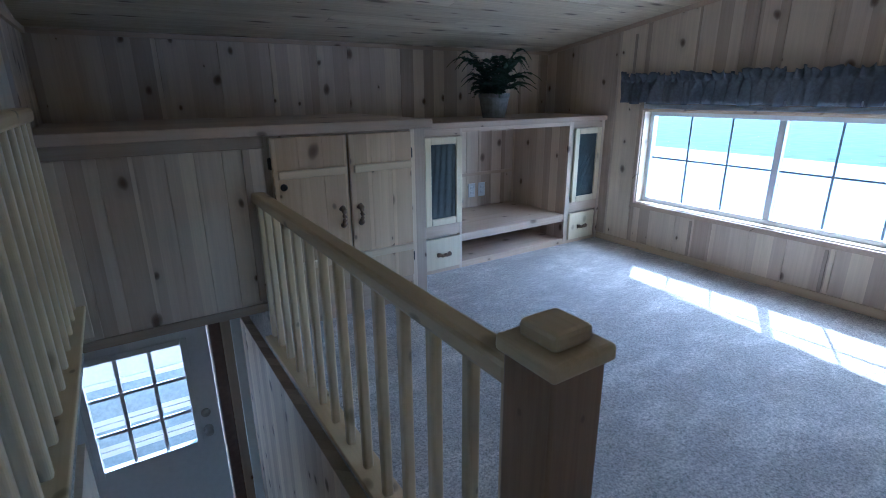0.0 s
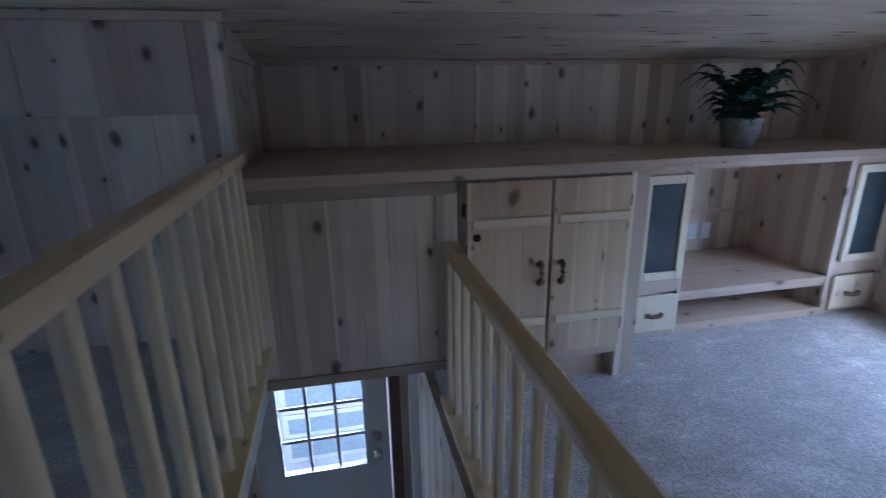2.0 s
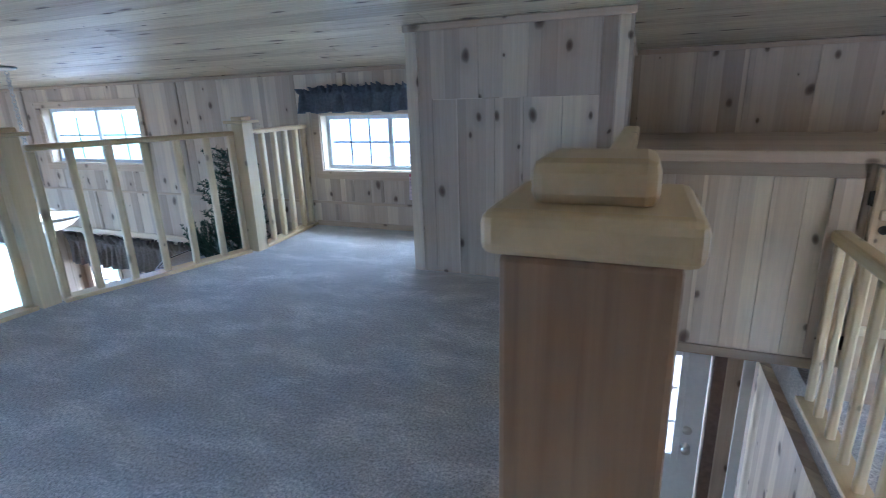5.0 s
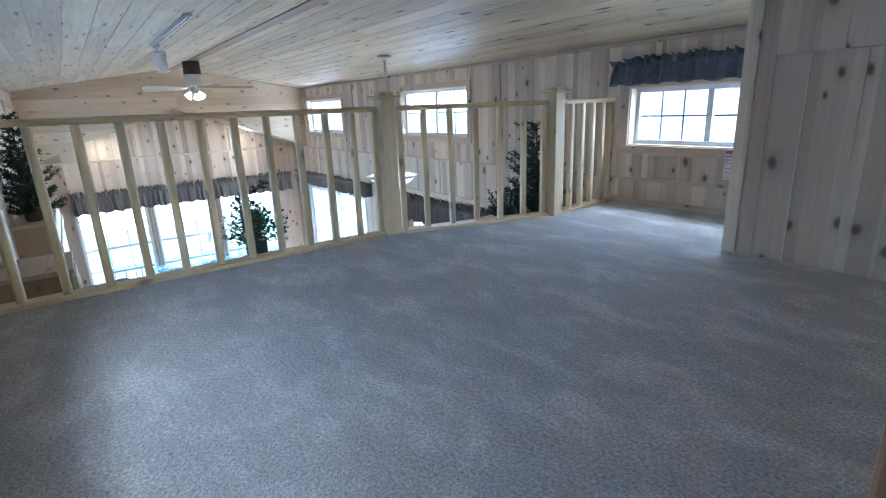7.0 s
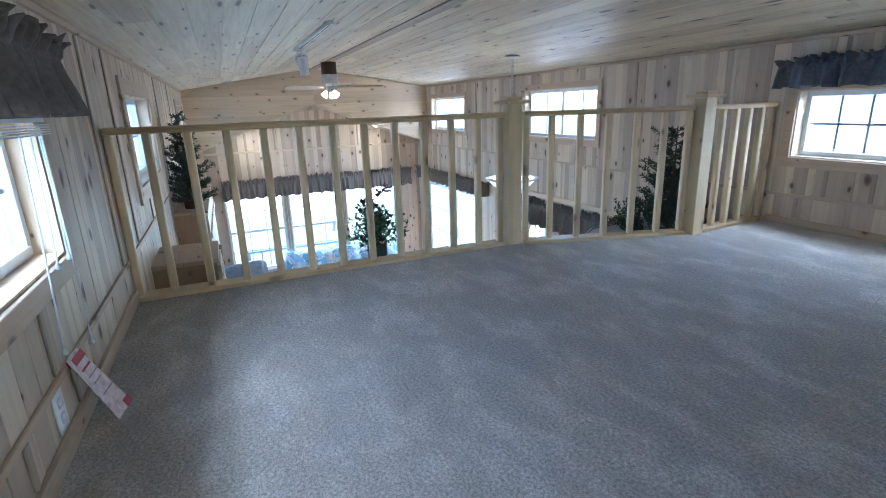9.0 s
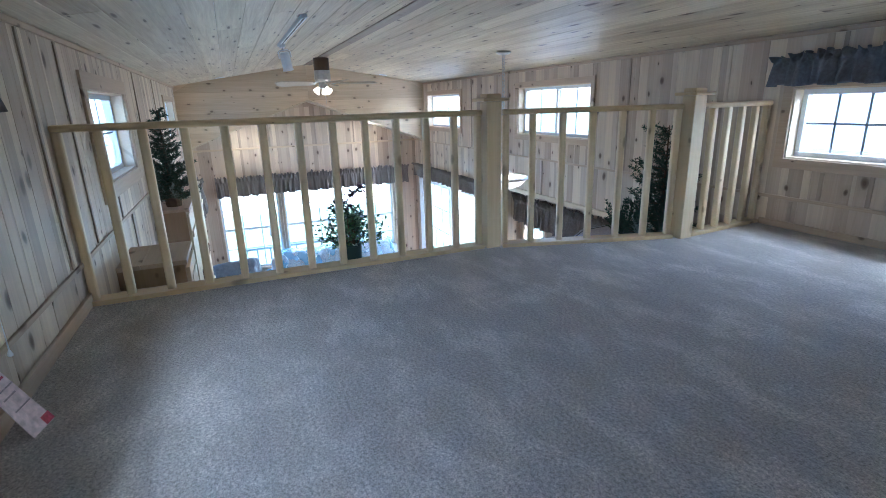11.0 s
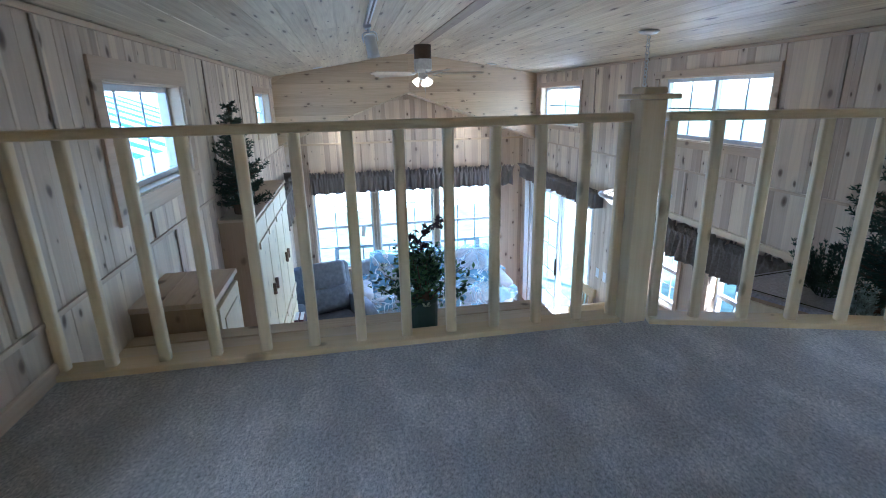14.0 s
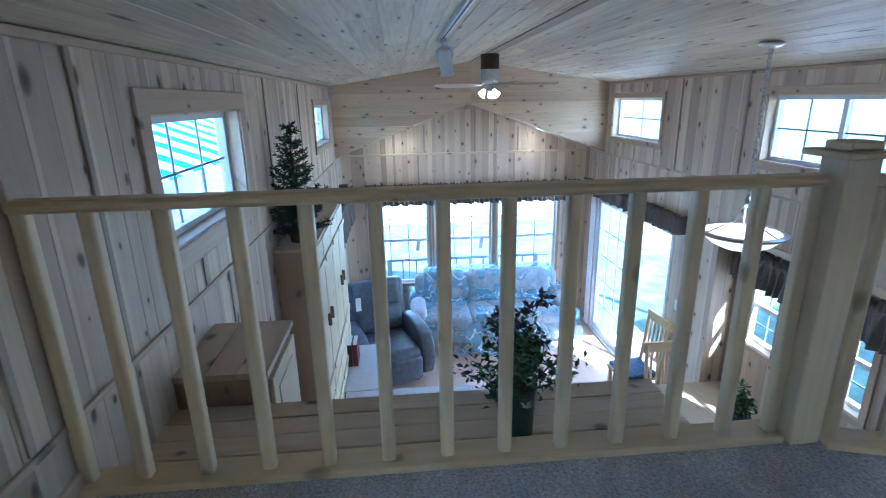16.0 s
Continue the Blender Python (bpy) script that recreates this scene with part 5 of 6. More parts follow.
path = [(0.66, 0.015), (0.56, 0.02), (0.505, 0.06), (0.485, 0.2), (0.475, 0.36), (0.46, 0.48), (0.42, 0.53), (0.25, 0.53), (0.05, 0.54), (-0.09, 0.56), (-0.10, 0.7), (-0.11, 0.86), (-0.16, 0.96), (-0.3, 0.97), (-0.45, 0.95), (-0.49, 0.8), (-0.5, 0.5)]
path = [Vector((*p, 0)) for p in path]
fine = []
for a, b in zip(path, path[1:]):
    k = max(2, int((b - a).length / 0.035))
    fine += [a.lerp(b, i / k) for i in range(k)]
cols = []
NY = 110
for j in range(NY + 1):
    y = -1.14 + 2.28 * j / NY
    row = []
    for p in fine:
        side = max(0, abs(y) - 0.88) / 0.26
        zz = p.y if side == 0 else min(p.y, 0.64 if side < 0.75 else 0.64 - 1.6 * (side - 0.75))
        q = Vector((p.x, y, max(0.03, zz)))
        nz = (0.5 - abs(noise.noise(q * 5.0))) * 0.07 - 0.02 + (0.3 - abs(noise.noise(Vector((q.x * 7, q.y * 8, q.z * 7))))) * 0.03 + noise.noise(Vector((q.x * 26, q.y * 9, q.z * 14)) + Vector((3, 1, 2))) * 0.004
        row.append(bm.verts.new(q + Vector((0.7, 0, 0.7)) * (nz + 0.015)))
    cols.append(row)
for a, b in zip(cols, cols[1:]):
    for i in range(len(a) - 1):
        bm.faces.new((a[i], a[i + 1], b[i + 1], b[i]))
part("plastic_cover", bm, PLASTIC, sofa, "crinkled translucent plastic cover, blue highlights put into its colour", True)

# counter with books by the pantry
ctr = thing("peninsula_counter", "white-topped kitchen counter with pine front", "counter")
slab("body", (-6.32, -5.43, 0.24, 0.74, ZF, -1.69), CAB_B, ctr)
slab("top", (-6.36, -5.43, 0.225, 0.79, -1.689, -1.65), COUNTER_W, ctr, "pale laminate worktop", bevel=0.006)
slab("body", (-5.42, -4.85, 0.40, 1.52, ZF, -1.69), CAB_B, ctr)
slab("top", (-5.4295, -4.80, 0.385, 1.56, -1.689, -1.65), COUNTER_W, ctr, "pale laminate worktop", bevel=0.006)
BOOK = plain("red_book_cover", (0.10, 0.018, 0.02), 0.5, spread=0.4, scale=20)
for i in range(3):
    b = thing("book", "dark red hardback book standing on the counter", "book", at=(-6.0, 0.33 + 0.055 * i, -1.65), group="books on the counter")
    slab("cover", (-0.11, 0.11, -0.024, 0.024, 0, 0.24), BOOK, b, bevel=0.003)
    slab("pages", (-0.105, 0.105, -0.019, 0.019, 0.2401, 0.242), WHITE, b)

# dining nook
NY1 = 4.12                            # outer wall of the nook
NW = [(-5.33, -4.89), (-4.46, -4.02)]
NWZ = (-1.27, -0.55)
shell("nook_wall", at_right(NY1), NOOK[0] - 0.1, NOOK[1] + 0.1, ZF, lambda u: -0.1, [(p, q, *NWZ) for p, q in NW], "pine boarded outer wall of the dining nook", thick=0.1, back=0.0)
tagged(slab("nook_ceiling", (NOOK[0] - 0.1, NOOK[1] + 0.1, YR + T, NY1, -0.25, -0.1), PINE_X), "pine boarded nook ceiling", "ceiling", kind="structure")
for x0, x1 in ((NOOK[0] - 0.1, NOOK[0] - 0.001), (NOOK[1] + 0.001, NOOK[1] + 0.1)):
    tagged(slab("nook_side_wall", (x0, x1, YR + T, NY1, ZF, -0.25), PINE_V), "pine boarded nook side wall", "wall", kind="structure")
for p, q in NW:
    window("window_10", at_right(NY1), p, q, *NWZ, "narrow hung window in the dining nook", split="level", cols=2, rows=2, casing=0.05)
valance("valance", at_right(NY1), NOOK[0] + 0.01, -3.33, -0.66, -0.33, CLOTH, "full gathered charcoal valance in the dining nook", seed=9, depth=0.11)
trim("trim_nook", (NOOK[0] - 0.08, NOOK[1] + 0.08, YR - 0.02, YR + 0.06, -0.25, -0.2), RAIL_X, "pale pine header board over the nook")

table = thing("dining_table", "pale pine dining table by the nook", "table")
slab("tabletop", (-5.46, -4.42, 3.2, 4.09, ZF + 0.72, ZF + 0.755), RAIL_X, table, bevel=0.006)
for x in (-5.38, -4.5):
    for y in (3.28, 4.0):
        slab("leg", (x - 0.035, x + 0.035, y - 0.035, y + 0.035, ZF, ZF + 0.7195), RAIL_Z, table, bevel=0.005)
for d in ((-5.34, -4.54, 3.27, 3.29), (-5.34, -4.54, 3.99, 4.01)):
    slab("apron", (*d, ZF + 0.64, ZF + 0.7195), RAIL_X, table)
leafy("potted_plant", -4.68, 3.78, ZF + 0.755, 0.5, 0.17, "bushy green plant in a blue pot on the table", 31, pot=(0.06, 0.08, 0.12), potmat=SIDING_B, stems=12)


def chair(name, x, y, rz):
    c = thing(name, "pine slat-back dining chair with blue seat pad", "chair", at=(x, y, ZF), group="dining chairs", rz=rz)
    c.scale = (1, 1, 1.12)
    slab("seat", (-0.2, 0.22, -0.21, 0.21, 0.42, 0.45), RAIL_X, c, bevel=0.008)
    soft("seat_pad", (-0.19, 0.2, -0.2, 0.2, 0.4505, 0.49), PADB, c)
    for y in (-0.185, 0.185):
        slab("leg", (0.16, 0.2, y - 0.02, y + 0.02, 0, 0.4195), RAIL_Z, c, bevel=0.004)
        bm = bmesh.new()
        tube(bm, [(-0.19, y, 0), (-0.2, y, 0.45), (-0.27, y, 1.0)], 0.021)
        part("back_post", bm, RAIL_Z, c)
    slab("crest_rail", (-0.29, -0.255, -0.22, 0.22, 0.93, 1.03), RAIL_Y, c, bevel=0.008)
    slab("lower_rail", (-0.235, -0.21, -0.17, 0.17, 0.55, 0.59), RAIL_Y, c, bevel=0.005)
    for i in range(5):
        y = -0.13 + 0.065 * i
        bm = bmesh.new()
        tube(bm, [(-0.222, y, 0.585), (-0.25, y, 0.75), (-0.27, y, 0.94)], 0.012)
        part("slat", bm, RAIL_Z, c)
    return c


PADB = plain("blue_pad", (0.10, 0.16, 0.28), 0.9, spread=0.3)
chair("dining_chair", -5.33, 3.56, 0)
chair("dining_chair", -6.16, 3.55, -84)
chair("dining_chair", -4.28, 3.66, 180)

# pendant
pen = thing("pendant_lamp", "bowl pendant lamp of white glass on a chain", "lamp", at=(-4.25, 3.19, roof(3.19)))
bm = bmesh.new()
lathe(bm, [(0.0, -0.004), (0.07, -0.004), (0.07, -0.014), (0.05, -0.026), (0.018, -0.034), (0.0, -0.036)], 24)
part("canopy", bm, METAL, pen, smooth=True)
z = -0.035
i = 0
while z > -0.93:
    bm = bmesh.new()
    ring = [(0.013 * math.cos(a) if i % 2 else 0, 0 if i % 2 else 0.013 * math.cos(a), z - 0.014 + 0.016 * math.sin(a)) for a in [k * math.pi / 5 for k in range(11)]]
    tube(bm, ring, 0.0042, 6)
    part("chain_link", bm, METAL, pen)
    z -= 0.026
    i += 1
bm = bmesh.new()
lathe(bm, [(0.0, -0.92), (0.016, -0.925), (0.022, -0.96), (0.012, -0.99), (0.0, -0.995)], 14)
part("hub", bm, METAL, pen, smooth=True)
for k in range(3):
    a = k * 2.094 + 0.4
    bm = bmesh.new()
    tube(bm, [(0.01 * math.cos(a), 0.01 * math.sin(a), -0.96), (0.06 * math.cos(a), 0.06 * math.sin(a), -1.08), (0.235 * math.cos(a), 0.235 * math.sin(a), -1.16)], 0.006)
    part("arm", bm, METAL, pen)
m, nt, bsdf = mat("alabaster_glass")
bsdf.inputs["Base Color"].default_value = (0.9, 0.88, 0.82, 1)
bsdf.inputs["Roughness"].default_value = 0.35
bsdf.inputs["Emission Color"].default_value = (1.0, 0.9, 0.75, 1)
bsdf.inputs["Emission Strength"].default_value = 0.12
ALAB = m
bm = bmesh.new()
lathe(bm, [(0.235, -1.165), (0.222, -1.19), (0.18, -1.23), (0.11, -1.262), (0.0, -1.275), (0.0, -1.265), (0.108, -1.252), (0.175, -1.222), (0.212, -1.185), (0.225, -1.165)], 32)
part("bowl", bm, ALAB, pen, "white alabaster glass bowl", True)
bm = bmesh.new()
lathe(bm, [(0.226, -1.178), (0.262, -1.168), (0.266, -1.155), (0.24, -1.146), (0.226, -1.150), (0.226, -1.178)], 32)
part("rim", bm, METAL, pen, smooth=False)

# ceiling fan
fan = thing("ceiling_fan", "ceiling fan with five blades and lit lamps", "fan", at=(-6.95, YM, RIDGE - 0.018))
fan.scale = (1, 1, 1.28)
DRUM = plain("fan_bronze", (0.10, 0.07, 0.055), 0.4, 0.6)
bm = bmesh.new()
lathe(bm, [(0.0, 0.0), (0.10, 0.0), (0.10, -0.12), (0.0, -0.12)], 28)
part("housing", bm, DRUM, fan, smooth=False)
bm = bmesh.new()
lathe(bm, [(0.0, -0.12), (0.105, -0.121), (0.105, -0.21), (0.08, -0.235), (0.0, -0.235)], 28)
part("motor", bm, METAL, fan)
bm = bmesh.new()
lathe(bm, [(0.0, -0.235), (0.055, -0.236), (0.06, -0.29), (0.03, -0.30), (0.0, -0.30)], 20)
part("light_hub", bm, METAL, fan)
for k in range(5):
    a = math.degrees(k * 2 * math.pi / 5) + 12
    bm = bmesh.new()
    box(bm, 0.17, 0.72, -0.06, 0.06, -0.004, 0.004)
    bmesh.ops.bevel(bm, geom=[e for e in bm.edges if abs(e.verts[0].co.z - e.verts[1].co.z) > 0.004], offset=0.03, segments=4, affect="EDGES")
    b = part("blade", bm, BLADE, fan, "pale wood blade")
    b.matrix_basis = pose(0, 0, -0.245, 0, 0, a) @ pose(0, 0, 0, 10)
    bm = bmesh.new()
    tube(bm, [(0.08, 0, -0.225), (0.13, 0, -0.245), (0.22, 0, -0.241)], 0.010)
    br = part("blade_arm", bm, METAL, fan)
    br.matrix_basis = pose(0, 0, 0, 0, 0, a)
for k in range(3):
    a = math.degrees(k * 2.094) + 40
    bm = bmesh.new()
    lathe(bm, [(0.018, 0.0), (0.026, -0.02), (0.045, -0.06), (0.055, -0.09), (0.05, -0.09), (0.038, -0.055), (0.0, -0.03)], 18)
    s = part("shade", bm, FANGL, fan, "frosted glass shade", True)
    s.matrix_basis = pose(0, 0, 0, 0, 0, a) @ pose(0.06, 0, -0.285, 0, -38, 0) @ Matrix.Diagonal((0.78, 0.78, 0.7, 1))
    bm = bmesh.new()
    lathe(bm, [(0.0, -0.03), (0.018, -0.04), (0.026, -0.065), (0.016, -0.088), (0.0, -0.093)], 14)
    s2 = part("bulb", bm, BULB, fan, "lit bulb", True)
    s2.matrix_basis = s.matrix_basis.copy()
for dx in (-0.03, 0.03):
    bm = bmesh.new()
    tube(bm, [(dx, 0.02, -0.29), (dx, 0.02, -0.42 - dx)], 0.0022, 5)
    part("pull_chain", bm, METAL, fan)

# track light
trk = thing("track_light", "white track light with one spot head", "lamp", at=(-3.84, 1.25, roof(1.25)))
trk.matrix_world = pose(-3.84, 1.25, roof(1.25) - 0.001, math.degrees(math.atan((RIDGE - EAVE) / (YR - YM))), 0, 0)
slab("track", (-0.74, 0.74, -0.018, 0.018, -0.022, 0), VINYL, trk, bevel=0.003)
slab("conductor_slot", (-0.72, 0.72, -0.006, 0.006, -0.0225, -0.021), DARKM, trk, "dark slot of the track")
for x, ry in ((-0.57, 10),):
    st = slab("adapter", (x - 0.05, x + 0.05, -0.02, 0.02, -0.045, -0.0226), VINYL, trk, bevel=0.004)
    bm = bmesh.new()
    tube(bm, [(x, 0, -0.044), (x, 0, -0.07)], 0.009)
    tube(bm, [(x, -0.047, -0.125), (x, -0.047, -0.08), (x, -0.03, -0.066), (x, 0.03, -0.066), (x, 0.047, -0.08), (x, 0.047, -0.125)], 0.005)
    part("yoke", bm, VINYL, st, smooth=True)
    bm = bmesh.new()
    lathe(bm, [(0.0, 0.035), (0.032, 0.035), (0.039, 0.026), (0.039, -0.095), (0.043, -0.098), (0.043, -0.108), (0.035, -0.108), (0.031, -0.06), (0.0, -0.06)], 24)
    hd2 = part("head", bm, WHITE, st, "white cylindrical spot head")
    hd2.matrix_basis = pose(x, 0, -0.115, 0, ry, 0)
# recessed downlights on the low slope
for y in (0.93, 3.0):
    dl = thing("downlight", "lit recessed downlight in the low ceiling", "lamp", at=(-8.45, y, low_roof(y)))
    sg = 1 if y < 1.97 else -1
    dl.matrix_world = pose(-8.45, y, low_roof(y) - 0.002, sg * math.degrees(math.atan(0.69 / 1.88)), 0, 0)
    bm = bmesh.new()
    lathe(bm, [(0.045, 0.0), (0.065, 0.0), (0.065, -0.006), (0.045, -0.008), (0.045, 0.0)], 20)
    part("trim_ring", bm, WHITE, dl)
    bm = bmesh.new()
    lathe(bm, [(0.0, -0.004), (0.044, -0.004), (0.044, -0.001), (0.0, -0.001)], 20)
    part("lens", bm, LENS, dl, "glowing lens")
for y in (0.75, 3.1):
    dl = thing("downlight", "small white recessed light in the ceiling", "lamp", at=(-7.9, y, roof(y)))
    sg = 1 if y < YM else -1
    dl.matrix_world = pose(-7.9, y, roof(y) - 0.002, sg * math.degrees(math.atan((RIDGE - EAVE) / (YR - YM))), 0, 0)
    bm = bmesh.new()
    lathe(bm, [(0.0, 0.0), (0.065, 0.0), (0.065, -0.008), (0.0, -0.01)], 20)
    part("trim_ring", bm, WHITE, dl)

# patio door
pd = thing("door_2", "sliding glass patio door with grid, half open", "door", kind="structure")
a, b, lo, hi = PATIO[0], PATIO[1], ZF, PATIO[3]
for d in ((a, a + 0.05, YR - 0.005, YR + 0.12, lo, hi), (b - 0.05, b, YR - 0.005, YR + 0.12, lo, hi), (a + 0.05, b - 0.05, YR - 0.005, YR + 0.12, hi - 0.05, hi), (a + 0.05, b - 0.05, YR - 0.005, YR + 0.12, lo, lo + 0.03)):
    slab("frame", d, VINYL, pd, bevel=0.004)
mid = (a + b) / 2
for p, q, y in ((a + 0.05, mid + 0.03, YR + 0.03), (mid - 0.03, b - 0.05, YR + 0.075)):
    s = slab("sash", (p, p + 0.06, y, y + 0.035, lo + 0.03, hi - 0.05), VINYL, pd, bevel=0.003)
    slab("sash", (q - 0.06, q, y, y + 0.035, lo + 0.03, hi - 0.05), VINYL, pd, bevel=0.003)
    slab("sash", (p + 0.06, q - 0.06, y, y + 0.035, lo + 0.03, lo + 0.12), VINYL, pd, bevel=0.003)
    slab("sash", (p + 0.06, q - 0.06, y, y + 0.035, hi - 0.12, hi - 0.05), VINYL, pd, bevel=0.003)
    g = slab("pane", (p + 0.06, q - 0.06, y + 0.016, y + 0.02, lo + 0.12, hi - 0.12), GLASS, pd)
    g.visible_shadow = False
    if y < YR + 0.05:
        for i in range(1, 3):
            x = p + 0.06 + (q - p - 0.12) * i / 3
            slab("grid_bar", (x - 0.008, x + 0.008, y + 0.008, y + 0.014, lo + 0.12, hi - 0.12), VINYL, pd)
        for i in range(1, 5):
            z = lo + 0.12 + (hi - lo - 0.24) * i / 5
            slab("grid_bar", (p + 0.06, q - 0.06, y + 0.0085, y + 0.0135, z - 0.008, z + 0.008), VINYL, pd)
slab("handle", (mid - 0.01, mid + 0.01, YR + 0.005, YR + 0.03, -1.7, -1.45), DARKM, pd, "dark pull handle", bevel=0.003)
cur = thing("curtain", "narrow white curtain beside the patio door", "curtain", at=(-8.44, YR - 0.05, ZF))
bm = bmesh.new()
rows = []
for i in range(25):
    u = i / 24
    rows.append([bm.verts.new((0.16 * u, 0.014 * math.sin(u * 22), z)) for z in (0.08, 0.9, 1.6, 2.2)])
for p, q in zip(rows, rows[1:]):
    for j in range(3):
        bm.faces.new((p[j], q[j], q[j + 1], p[j + 1]))
cl = part("cloth", bm, WHITE, cur, smooth=True)
sm = cl.modifiers.new("thick", "SOLIDIFY")
sm.thickness = 0.003

# entry door below the loft
ed = thing("door_1", "closed white entry door with nine-light window", "door", kind="structure")
dy = YR + 0.03
LX0, LX1, LZ0, LZ1 = 0.03, 0.585, -1.46, -0.70
for a, b, s, e in cut_rects(ENTRY[0], ENTRY[1] - 0.01, ZF, ENTRY[3], [(LX0, LX1, LZ0, LZ1)]):
    slab("leaf", (a, b, dy, dy + 0.045, s, e), WHITE, ed)
for d in ((LX0 - 0.03, LX0 + 0.01, LZ0 - 0.03, LZ1 + 0.03), (LX1 - 0.01, LX1 + 0.03, LZ0 - 0.03, LZ1 + 0.03), (LX0 + 0.01, LX1 - 0.01, LZ0 - 0.03, LZ0 + 0.01), (LX0 + 0.01, LX1 - 0.01, LZ1 - 0.01, LZ1 + 0.03)):
    slab("lite_frame", (d[0], d[1], dy - 0.012, dy - 0.001, d[2], d[3]), WHITE, ed, bevel=0.004)
for i in (1, 2):
    x = LX0 + (LX1 - LX0) * i / 3
    slab("grid_bar", (x - 0.011, x + 0.011, dy + 0.002, dy + 0.014, LZ0, LZ1), WHITE, ed)
    z = LZ0 + (LZ1 - LZ0) * i / 3
    slab("grid_bar", (LX0, LX1, dy + 0.003, dy + 0.013, z - 0.011, z + 0.011), WHITE, ed)
g = slab("pane", (LX0, LX1, dy + 0.02, dy + 0.024, LZ0, LZ1), GLASS, ed)
g.visible_shadow = False
for z, r in ((-1.38, 0.028), (-1.25, 0.03)):
    bm = bmesh.new()
    lathe(bm, [(0.0, 0.0), (0.032, 0.0), (0.032, 0.006), (0.012, 0.01), (0.012, 0.03), (r, 0.042), (r, 0.055), (0.0, 0.062)] if z < -1.3 else [(0, 0), (0.03, 0), (0.03, 0.012), (0.0, 0.016)], 18)
    kb = part("knob" if z < -1.3 else "deadbolt", bm, METAL, ed, "round metal knob" if z < -1.3 else "metal deadbolt", True)
    kb.matrix_basis = pose(0.655, dy, z, 90)
for d in ((ENTRY[1] + 0.001, ENTRY[1] + 0.07, YR - 0.03, YR - 0.001, ZF, -0.45),):
    tagged(slab("jamb", d, BROWN, bevel=0.003), "dark brown door jamb", "trim", kind="structure")
tagged(slab("door_casing", (0.84, 0.895, YR - 0.35, YR - 0.33, ZF, -0.185), WHITE, bevel=0.003), "white stairwell corner trim", "trim", kind="structure")

# ---- outside ----
bm = bmesh.new()
v = [bm.verts.new(p) for p in ((-400, -400, ZF - 0.55), (400, -400, ZF - 0.55), (400, 400, ZF - 0.55), (-400, 400, ZF - 0.55))]
bm.faces.new(v)
tagged(part("ground", bm, GRASS), "bright green mown lawn", "ground", kind="structure")
GZ = ZF - 0.55

bm = bmesh.new()
v = [bm.verts.new(p) for p in ((-5.4, -3.45, GZ + 0.006), (34, -30, GZ + 0.006), (34, 40, GZ + 0.006), (-5.4, 7.2, GZ + 0.006))]
bm.faces.new(v)
tagged(part("gravel_drive", bm, GRAVEL), "pale gravel drive round the home", "drive", kind="structure")

bm = bmesh.new()
v = [bm.verts.new(p) for p in ((34.05, -400, GZ + 0.006), (400, -400, GZ + 0.006), (400, 400, GZ + 0.006), (34.05, 400, GZ + 0.006))]
bm.faces.new(v)
tagged(part("field", bm, FAR_GRASS), "green grass beyond the drive, colour darkened against overexposure", "ground", kind="structure")


def siding_house(name, x0, x1, y0, y1, h, face, label, seed, wins=(), shutters=False, clad=None):
    """A clad home with lap boards on the side that faces this place, windows and a low roof."""
    hs = thing(name, label, "house")
    clad = clad or SIDING
    slab("wall", (x0, x1, y0, y1, GZ, GZ + h), clad, hs)
    yf, s = (y0, -1) if face < 0 else (y1, 1)
    z = GZ + 0.3
    while z < GZ + h - 0.05:
        bm = bmesh.new()
        c = [(x0, yf, z), (x0, yf + s * 0.022, z), (x0, yf + s * 0.004, z + 0.18), (x0, yf, z + 0.18)]
        a = [bm.verts.new(p) for p in c]
        b = [bm.verts.new((x1, p[1], p[2])) for p in c]
        for k in range(4):
            bm.faces.new((a[k], a[(k + 1) % 4], b[(k + 1) % 4], b[k]))
        bm.faces.new(a)
        bm.faces.new(b)
        part("lap_board", bm, clad, hs)
        z += 0.18
    for wx, wz, ww, wh in wins:
        w = slab("window", (wx - 0.05, wx + ww + 0.05, min(yf, yf + s * 0.05), max(yf, yf + s * 0.05), wz - 0.05, wz + wh + 0.05), WHITE, hs)
        slab("pane", (wx, wx + ww, min(yf + s * 0.051, yf + s * 0.055), max(yf + s * 0.051, yf + s * 0.055), wz, wz + wh), NGLASS, w)
        if shutters:
            for sx in (wx - 0.42, wx + ww + 0.08):
                sh = slab("shutter", (sx, sx + 0.34, min(yf, yf + s * 0.05), max(yf, yf + s * 0.05), wz - 0.05, wz + wh + 0.05), SIDING_B, hs, "blue louvred shutter")
                zz = wz
                while zz < wz + wh - 0.03:
                    slab("louvre", (sx + 0.04, sx + 0.30, min(yf + s * 0.05, yf + s * 0.065), max(yf + s * 0.05, yf + s * 0.065), zz, zz + 0.035), SIDING_B, sh)
                    zz += 0.06
    bm = bmesh.new()
    ym = (y0 + y1) / 2
    pr = [(y0 - 0.3, GZ + h), (y1 + 0.3, GZ + h), (ym, GZ + h + 0.7)]
    a = [bm.verts.new((x0 - 0.3, *p)) for p in pr]
    b = [bm.verts.new((x1 + 0.3, *p)) for p in pr]
    for k in range(3):
        bm.faces.new((a[k], a[(k + 1) % 3], b[(k + 1) % 3], b[k]))
    bm.faces.new(a)
    bm.faces.new(b)
    part("roof", bm, ROOFM, hs)
    return hs


siding_house("shed", -1.3, 3.2, YR + 1.5, YR + 3.2, 2.9, -1, "white lap-sided outbuilding close to the entry door", 3, wins=((-0.12, -1.90, 0.78, 0.30), (-0.12, -2.17, 0.78, 0.16), (-0.12, -2.45, 0.78, 0.17)))
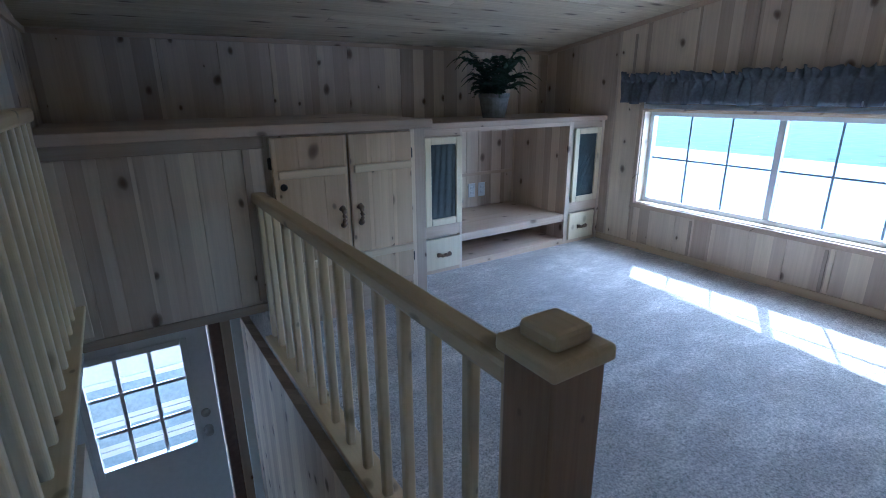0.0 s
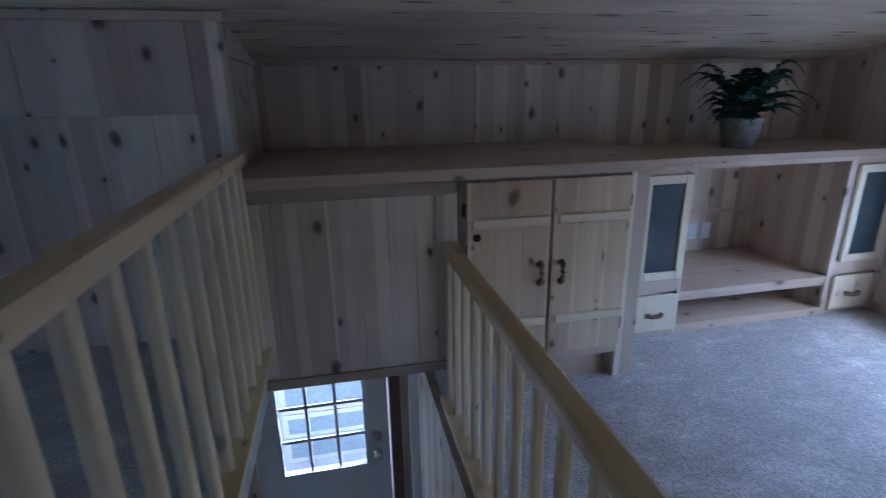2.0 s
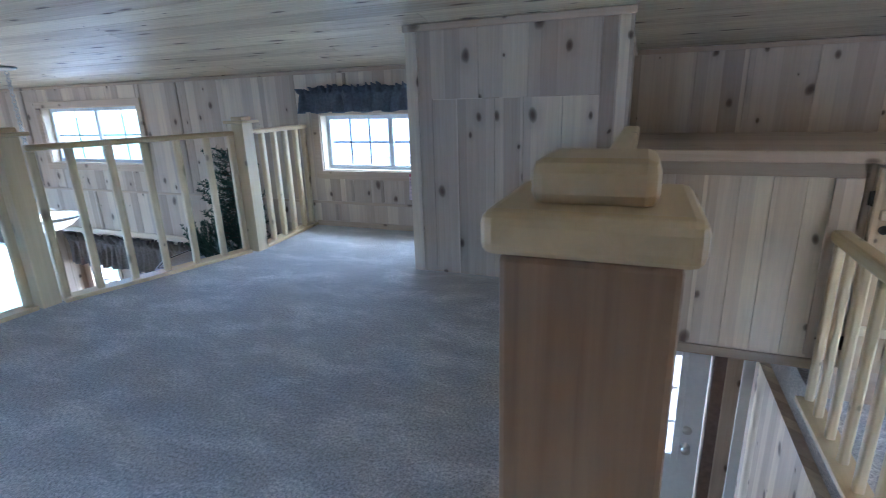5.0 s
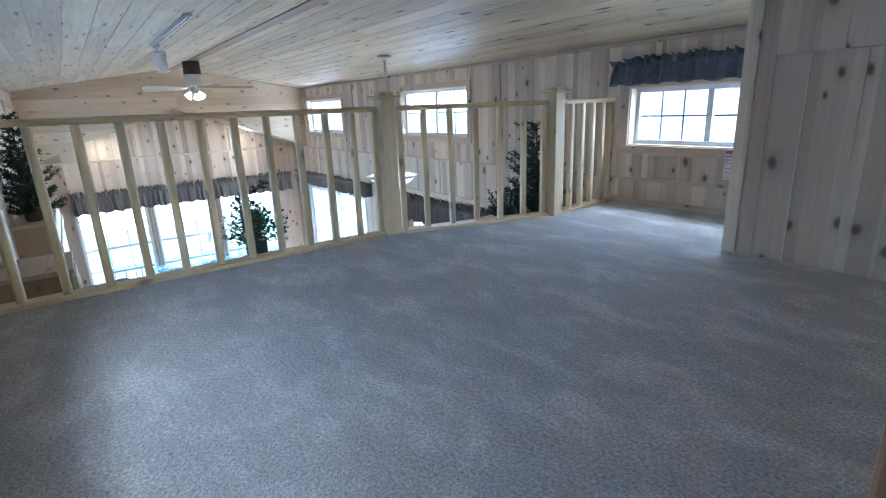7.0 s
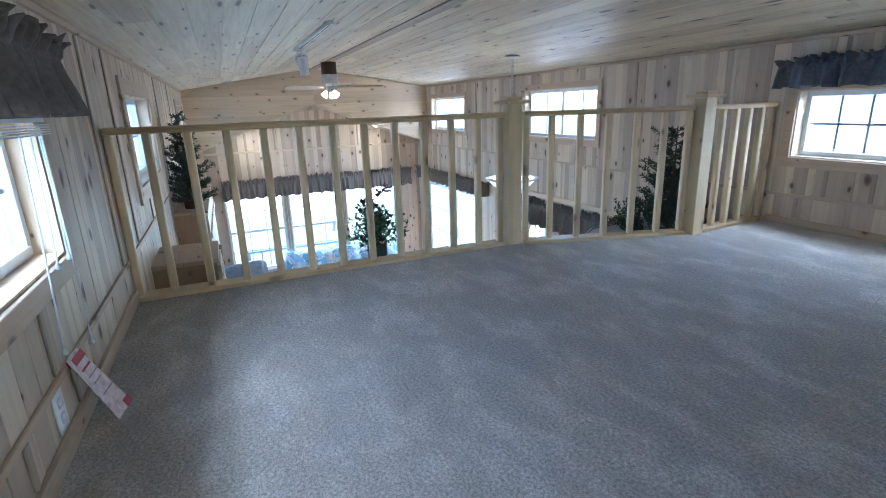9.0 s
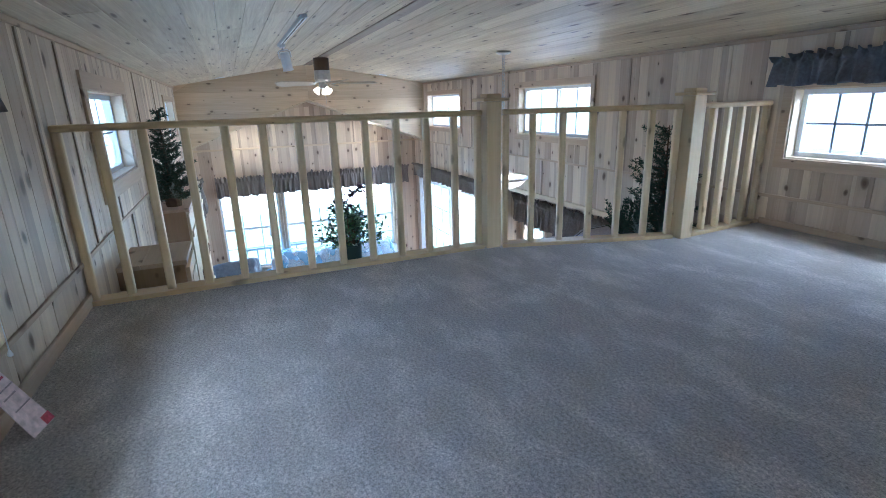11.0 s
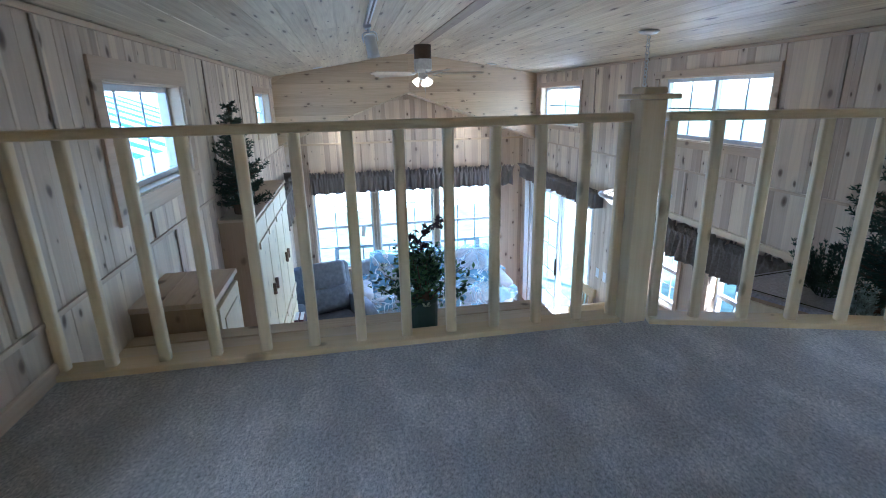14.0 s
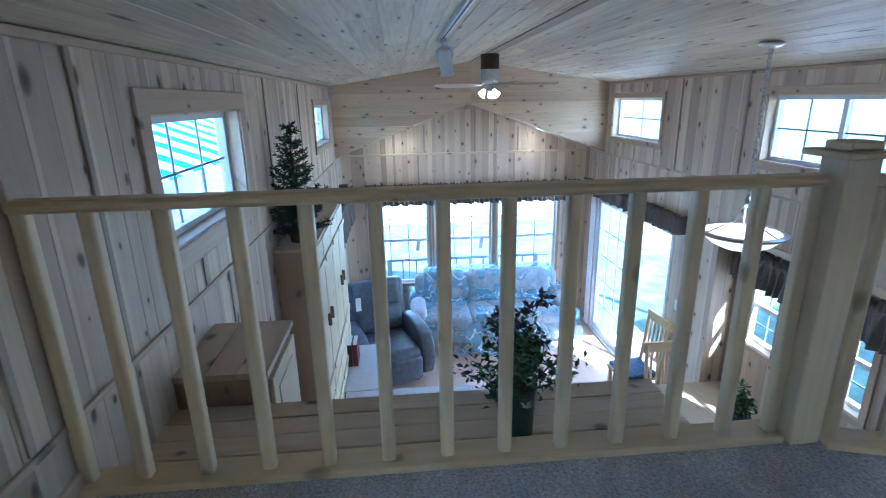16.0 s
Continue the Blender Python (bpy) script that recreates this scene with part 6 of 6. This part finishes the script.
siding_house("house", -5.9, 9.0, YR + 3.4, YR + 7.4, 3.3, -1, "neighbouring white lap-sided home", 1, wins=((0.1, -1.75, 0.5, 0.8), (3, -1.6, 1.0, 0.9), (-1.8, 0.2, 0.9, 0.45)))
siding_house("house", -13.0, 6.0, YL - 8.5, YL - 3.6, 3.9, 1, "neighbouring white lap-sided home with blue shutters", 2, wins=((-7.6, -1.5, 0.8, 1.1), (-10.2, -1.5, 0.8, 1.1), (-4.6, -1.5, 0.8, 1.1), (-1.0, -1.5, 0.8, 1.1)), shutters=True)
aw = thing("awning", "blue and white striped canvas awning outside", "awning", at=(-9.6, YL - 2.4, 0.25))
for i in range(44):
    bm = bmesh.new()
    x0 = -2.8 + 0.3 * i
    pts = [(x0, 1.0, 0.0), (x0 + 0.3, 1.0, 0.0), (x0 + 0.3, -1.0, 0.75), (x0, -1.0, 0.75)]
    a = [bm.verts.new(p) for p in pts]
    b = [bm.verts.new((p[0], p[1], p[2] - 0.01)) for p in pts]
    for k in range(4):
        bm.faces.new((a[k], a[(k + 1) % 4], b[(k + 1) % 4], b[k]))
    bm.faces.new(a)
    bm.faces.new(b)
    part("stripe", bm, AWB if i % 2 else AWW, aw, "blue canvas stripe" if i % 2 else "")
for x in (-2.75, 3.6, 10.35):
    for y, z in ((0.95, 0.0), (-0.95, 0.72)):
        bm = bmesh.new()
        tube(bm, [(x, y, GZ - 0.25), (x, y, z)], 0.02)
        part("pole", bm, VINYL, aw)
# Unseen roof and posts, added to keep the sun off the patio door.
prf = tagged(slab("porch_roof", (-9.3, -5.5, YR + T, YR + 2.3, -0.06, 0.02), WHITE), "white roof, unseen, added to shade the patio door", "roof", kind="structure")
for x in (-9.2, -5.6):
    tagged(slab("porch_post", (x - 0.05, x + 0.05, YR + 2.15, YR + 2.25, GZ, -0.06), WHITE), "white post, unseen, under the added shade roof", "post", kind="structure")
# porch rail beyond the far windows
pr = thing("porch_railing", "dark porch railing outside the far windows", "railing", at=(-9.6, 0, GZ))
slab("top_rail", (-0.03, 0.03, 0.7, 3.35, 1.38, 1.42), GRIDM, pr)
slab("low_rail", (-0.03, 0.03, 0.7, 3.35, 0.62, 0.66), GRIDM, pr)
for i in range(12):
    y = 0.72 + 2.6 * i / 11
    w = 0.035 if i in (0, 11) else 0.012
    slab("post", (-w, w, y - w, y + w, 0 if i in (0, 11) else 0.66, 1.3799), GRIDM, pr)
tagged(slab("porch_deck", (-10.2, XW - T, 0.3, 3.7, GZ, ZF - 0.1), TRIM_X), "weathered porch deck", "deck", kind="structure")


# ---- boarding, board by board ----
UP = SEAM + 0.0
E4 = lambda u: EAVE + 0.015
boards(wall_right, XW, RAILX, UP, E4, right_holes, seed=11, w=0.26)
boards(wall_right, XW, RAILX, ZF, lambda u: UP - 0.002, [(h[0], h[1], h[2] - 1, h[3]) if h[2] == ZF else h for h in right_holes], seed=12, w=0.26)
boards(wall_right, RAILX, XE, UP, E4, right_holes, seed=13, w=0.30)
boards(wall_right, RAILX, STAIR_L, 0.0, lambda u: UP - 0.002, right_holes, seed=14, w=0.30)
lh = flip(left_holes)
boards(wall_left, -STAIR_L, -RAILX, UP, E4, lh, seed=15, w=0.105)
boards(wall_left, -RAILX, -XW, UP, E4, lh, seed=16, w=0.12)
boards(wall_left, 0.17, -RAILX, 0.0, lambda u: UP - 0.002, lh, seed=17, w=0.21)
boards(wall_left, -RAILX, -XW, ZF, lambda u: UP - 0.002, lh, seed=18, w=0.2)
boards(wall_left, -XE, 0.17, ZE, E4, lh, seed=19, w=0.2)
boards(wall_east, -YR, -YL, ZE, lambda u: roof(-u), flip([W_E]), seed=20, w=0.27)
boards(wall_west, YL, YR, ZF, lambda u: low_roof(u), far_holes, seed=21, w=0.40)
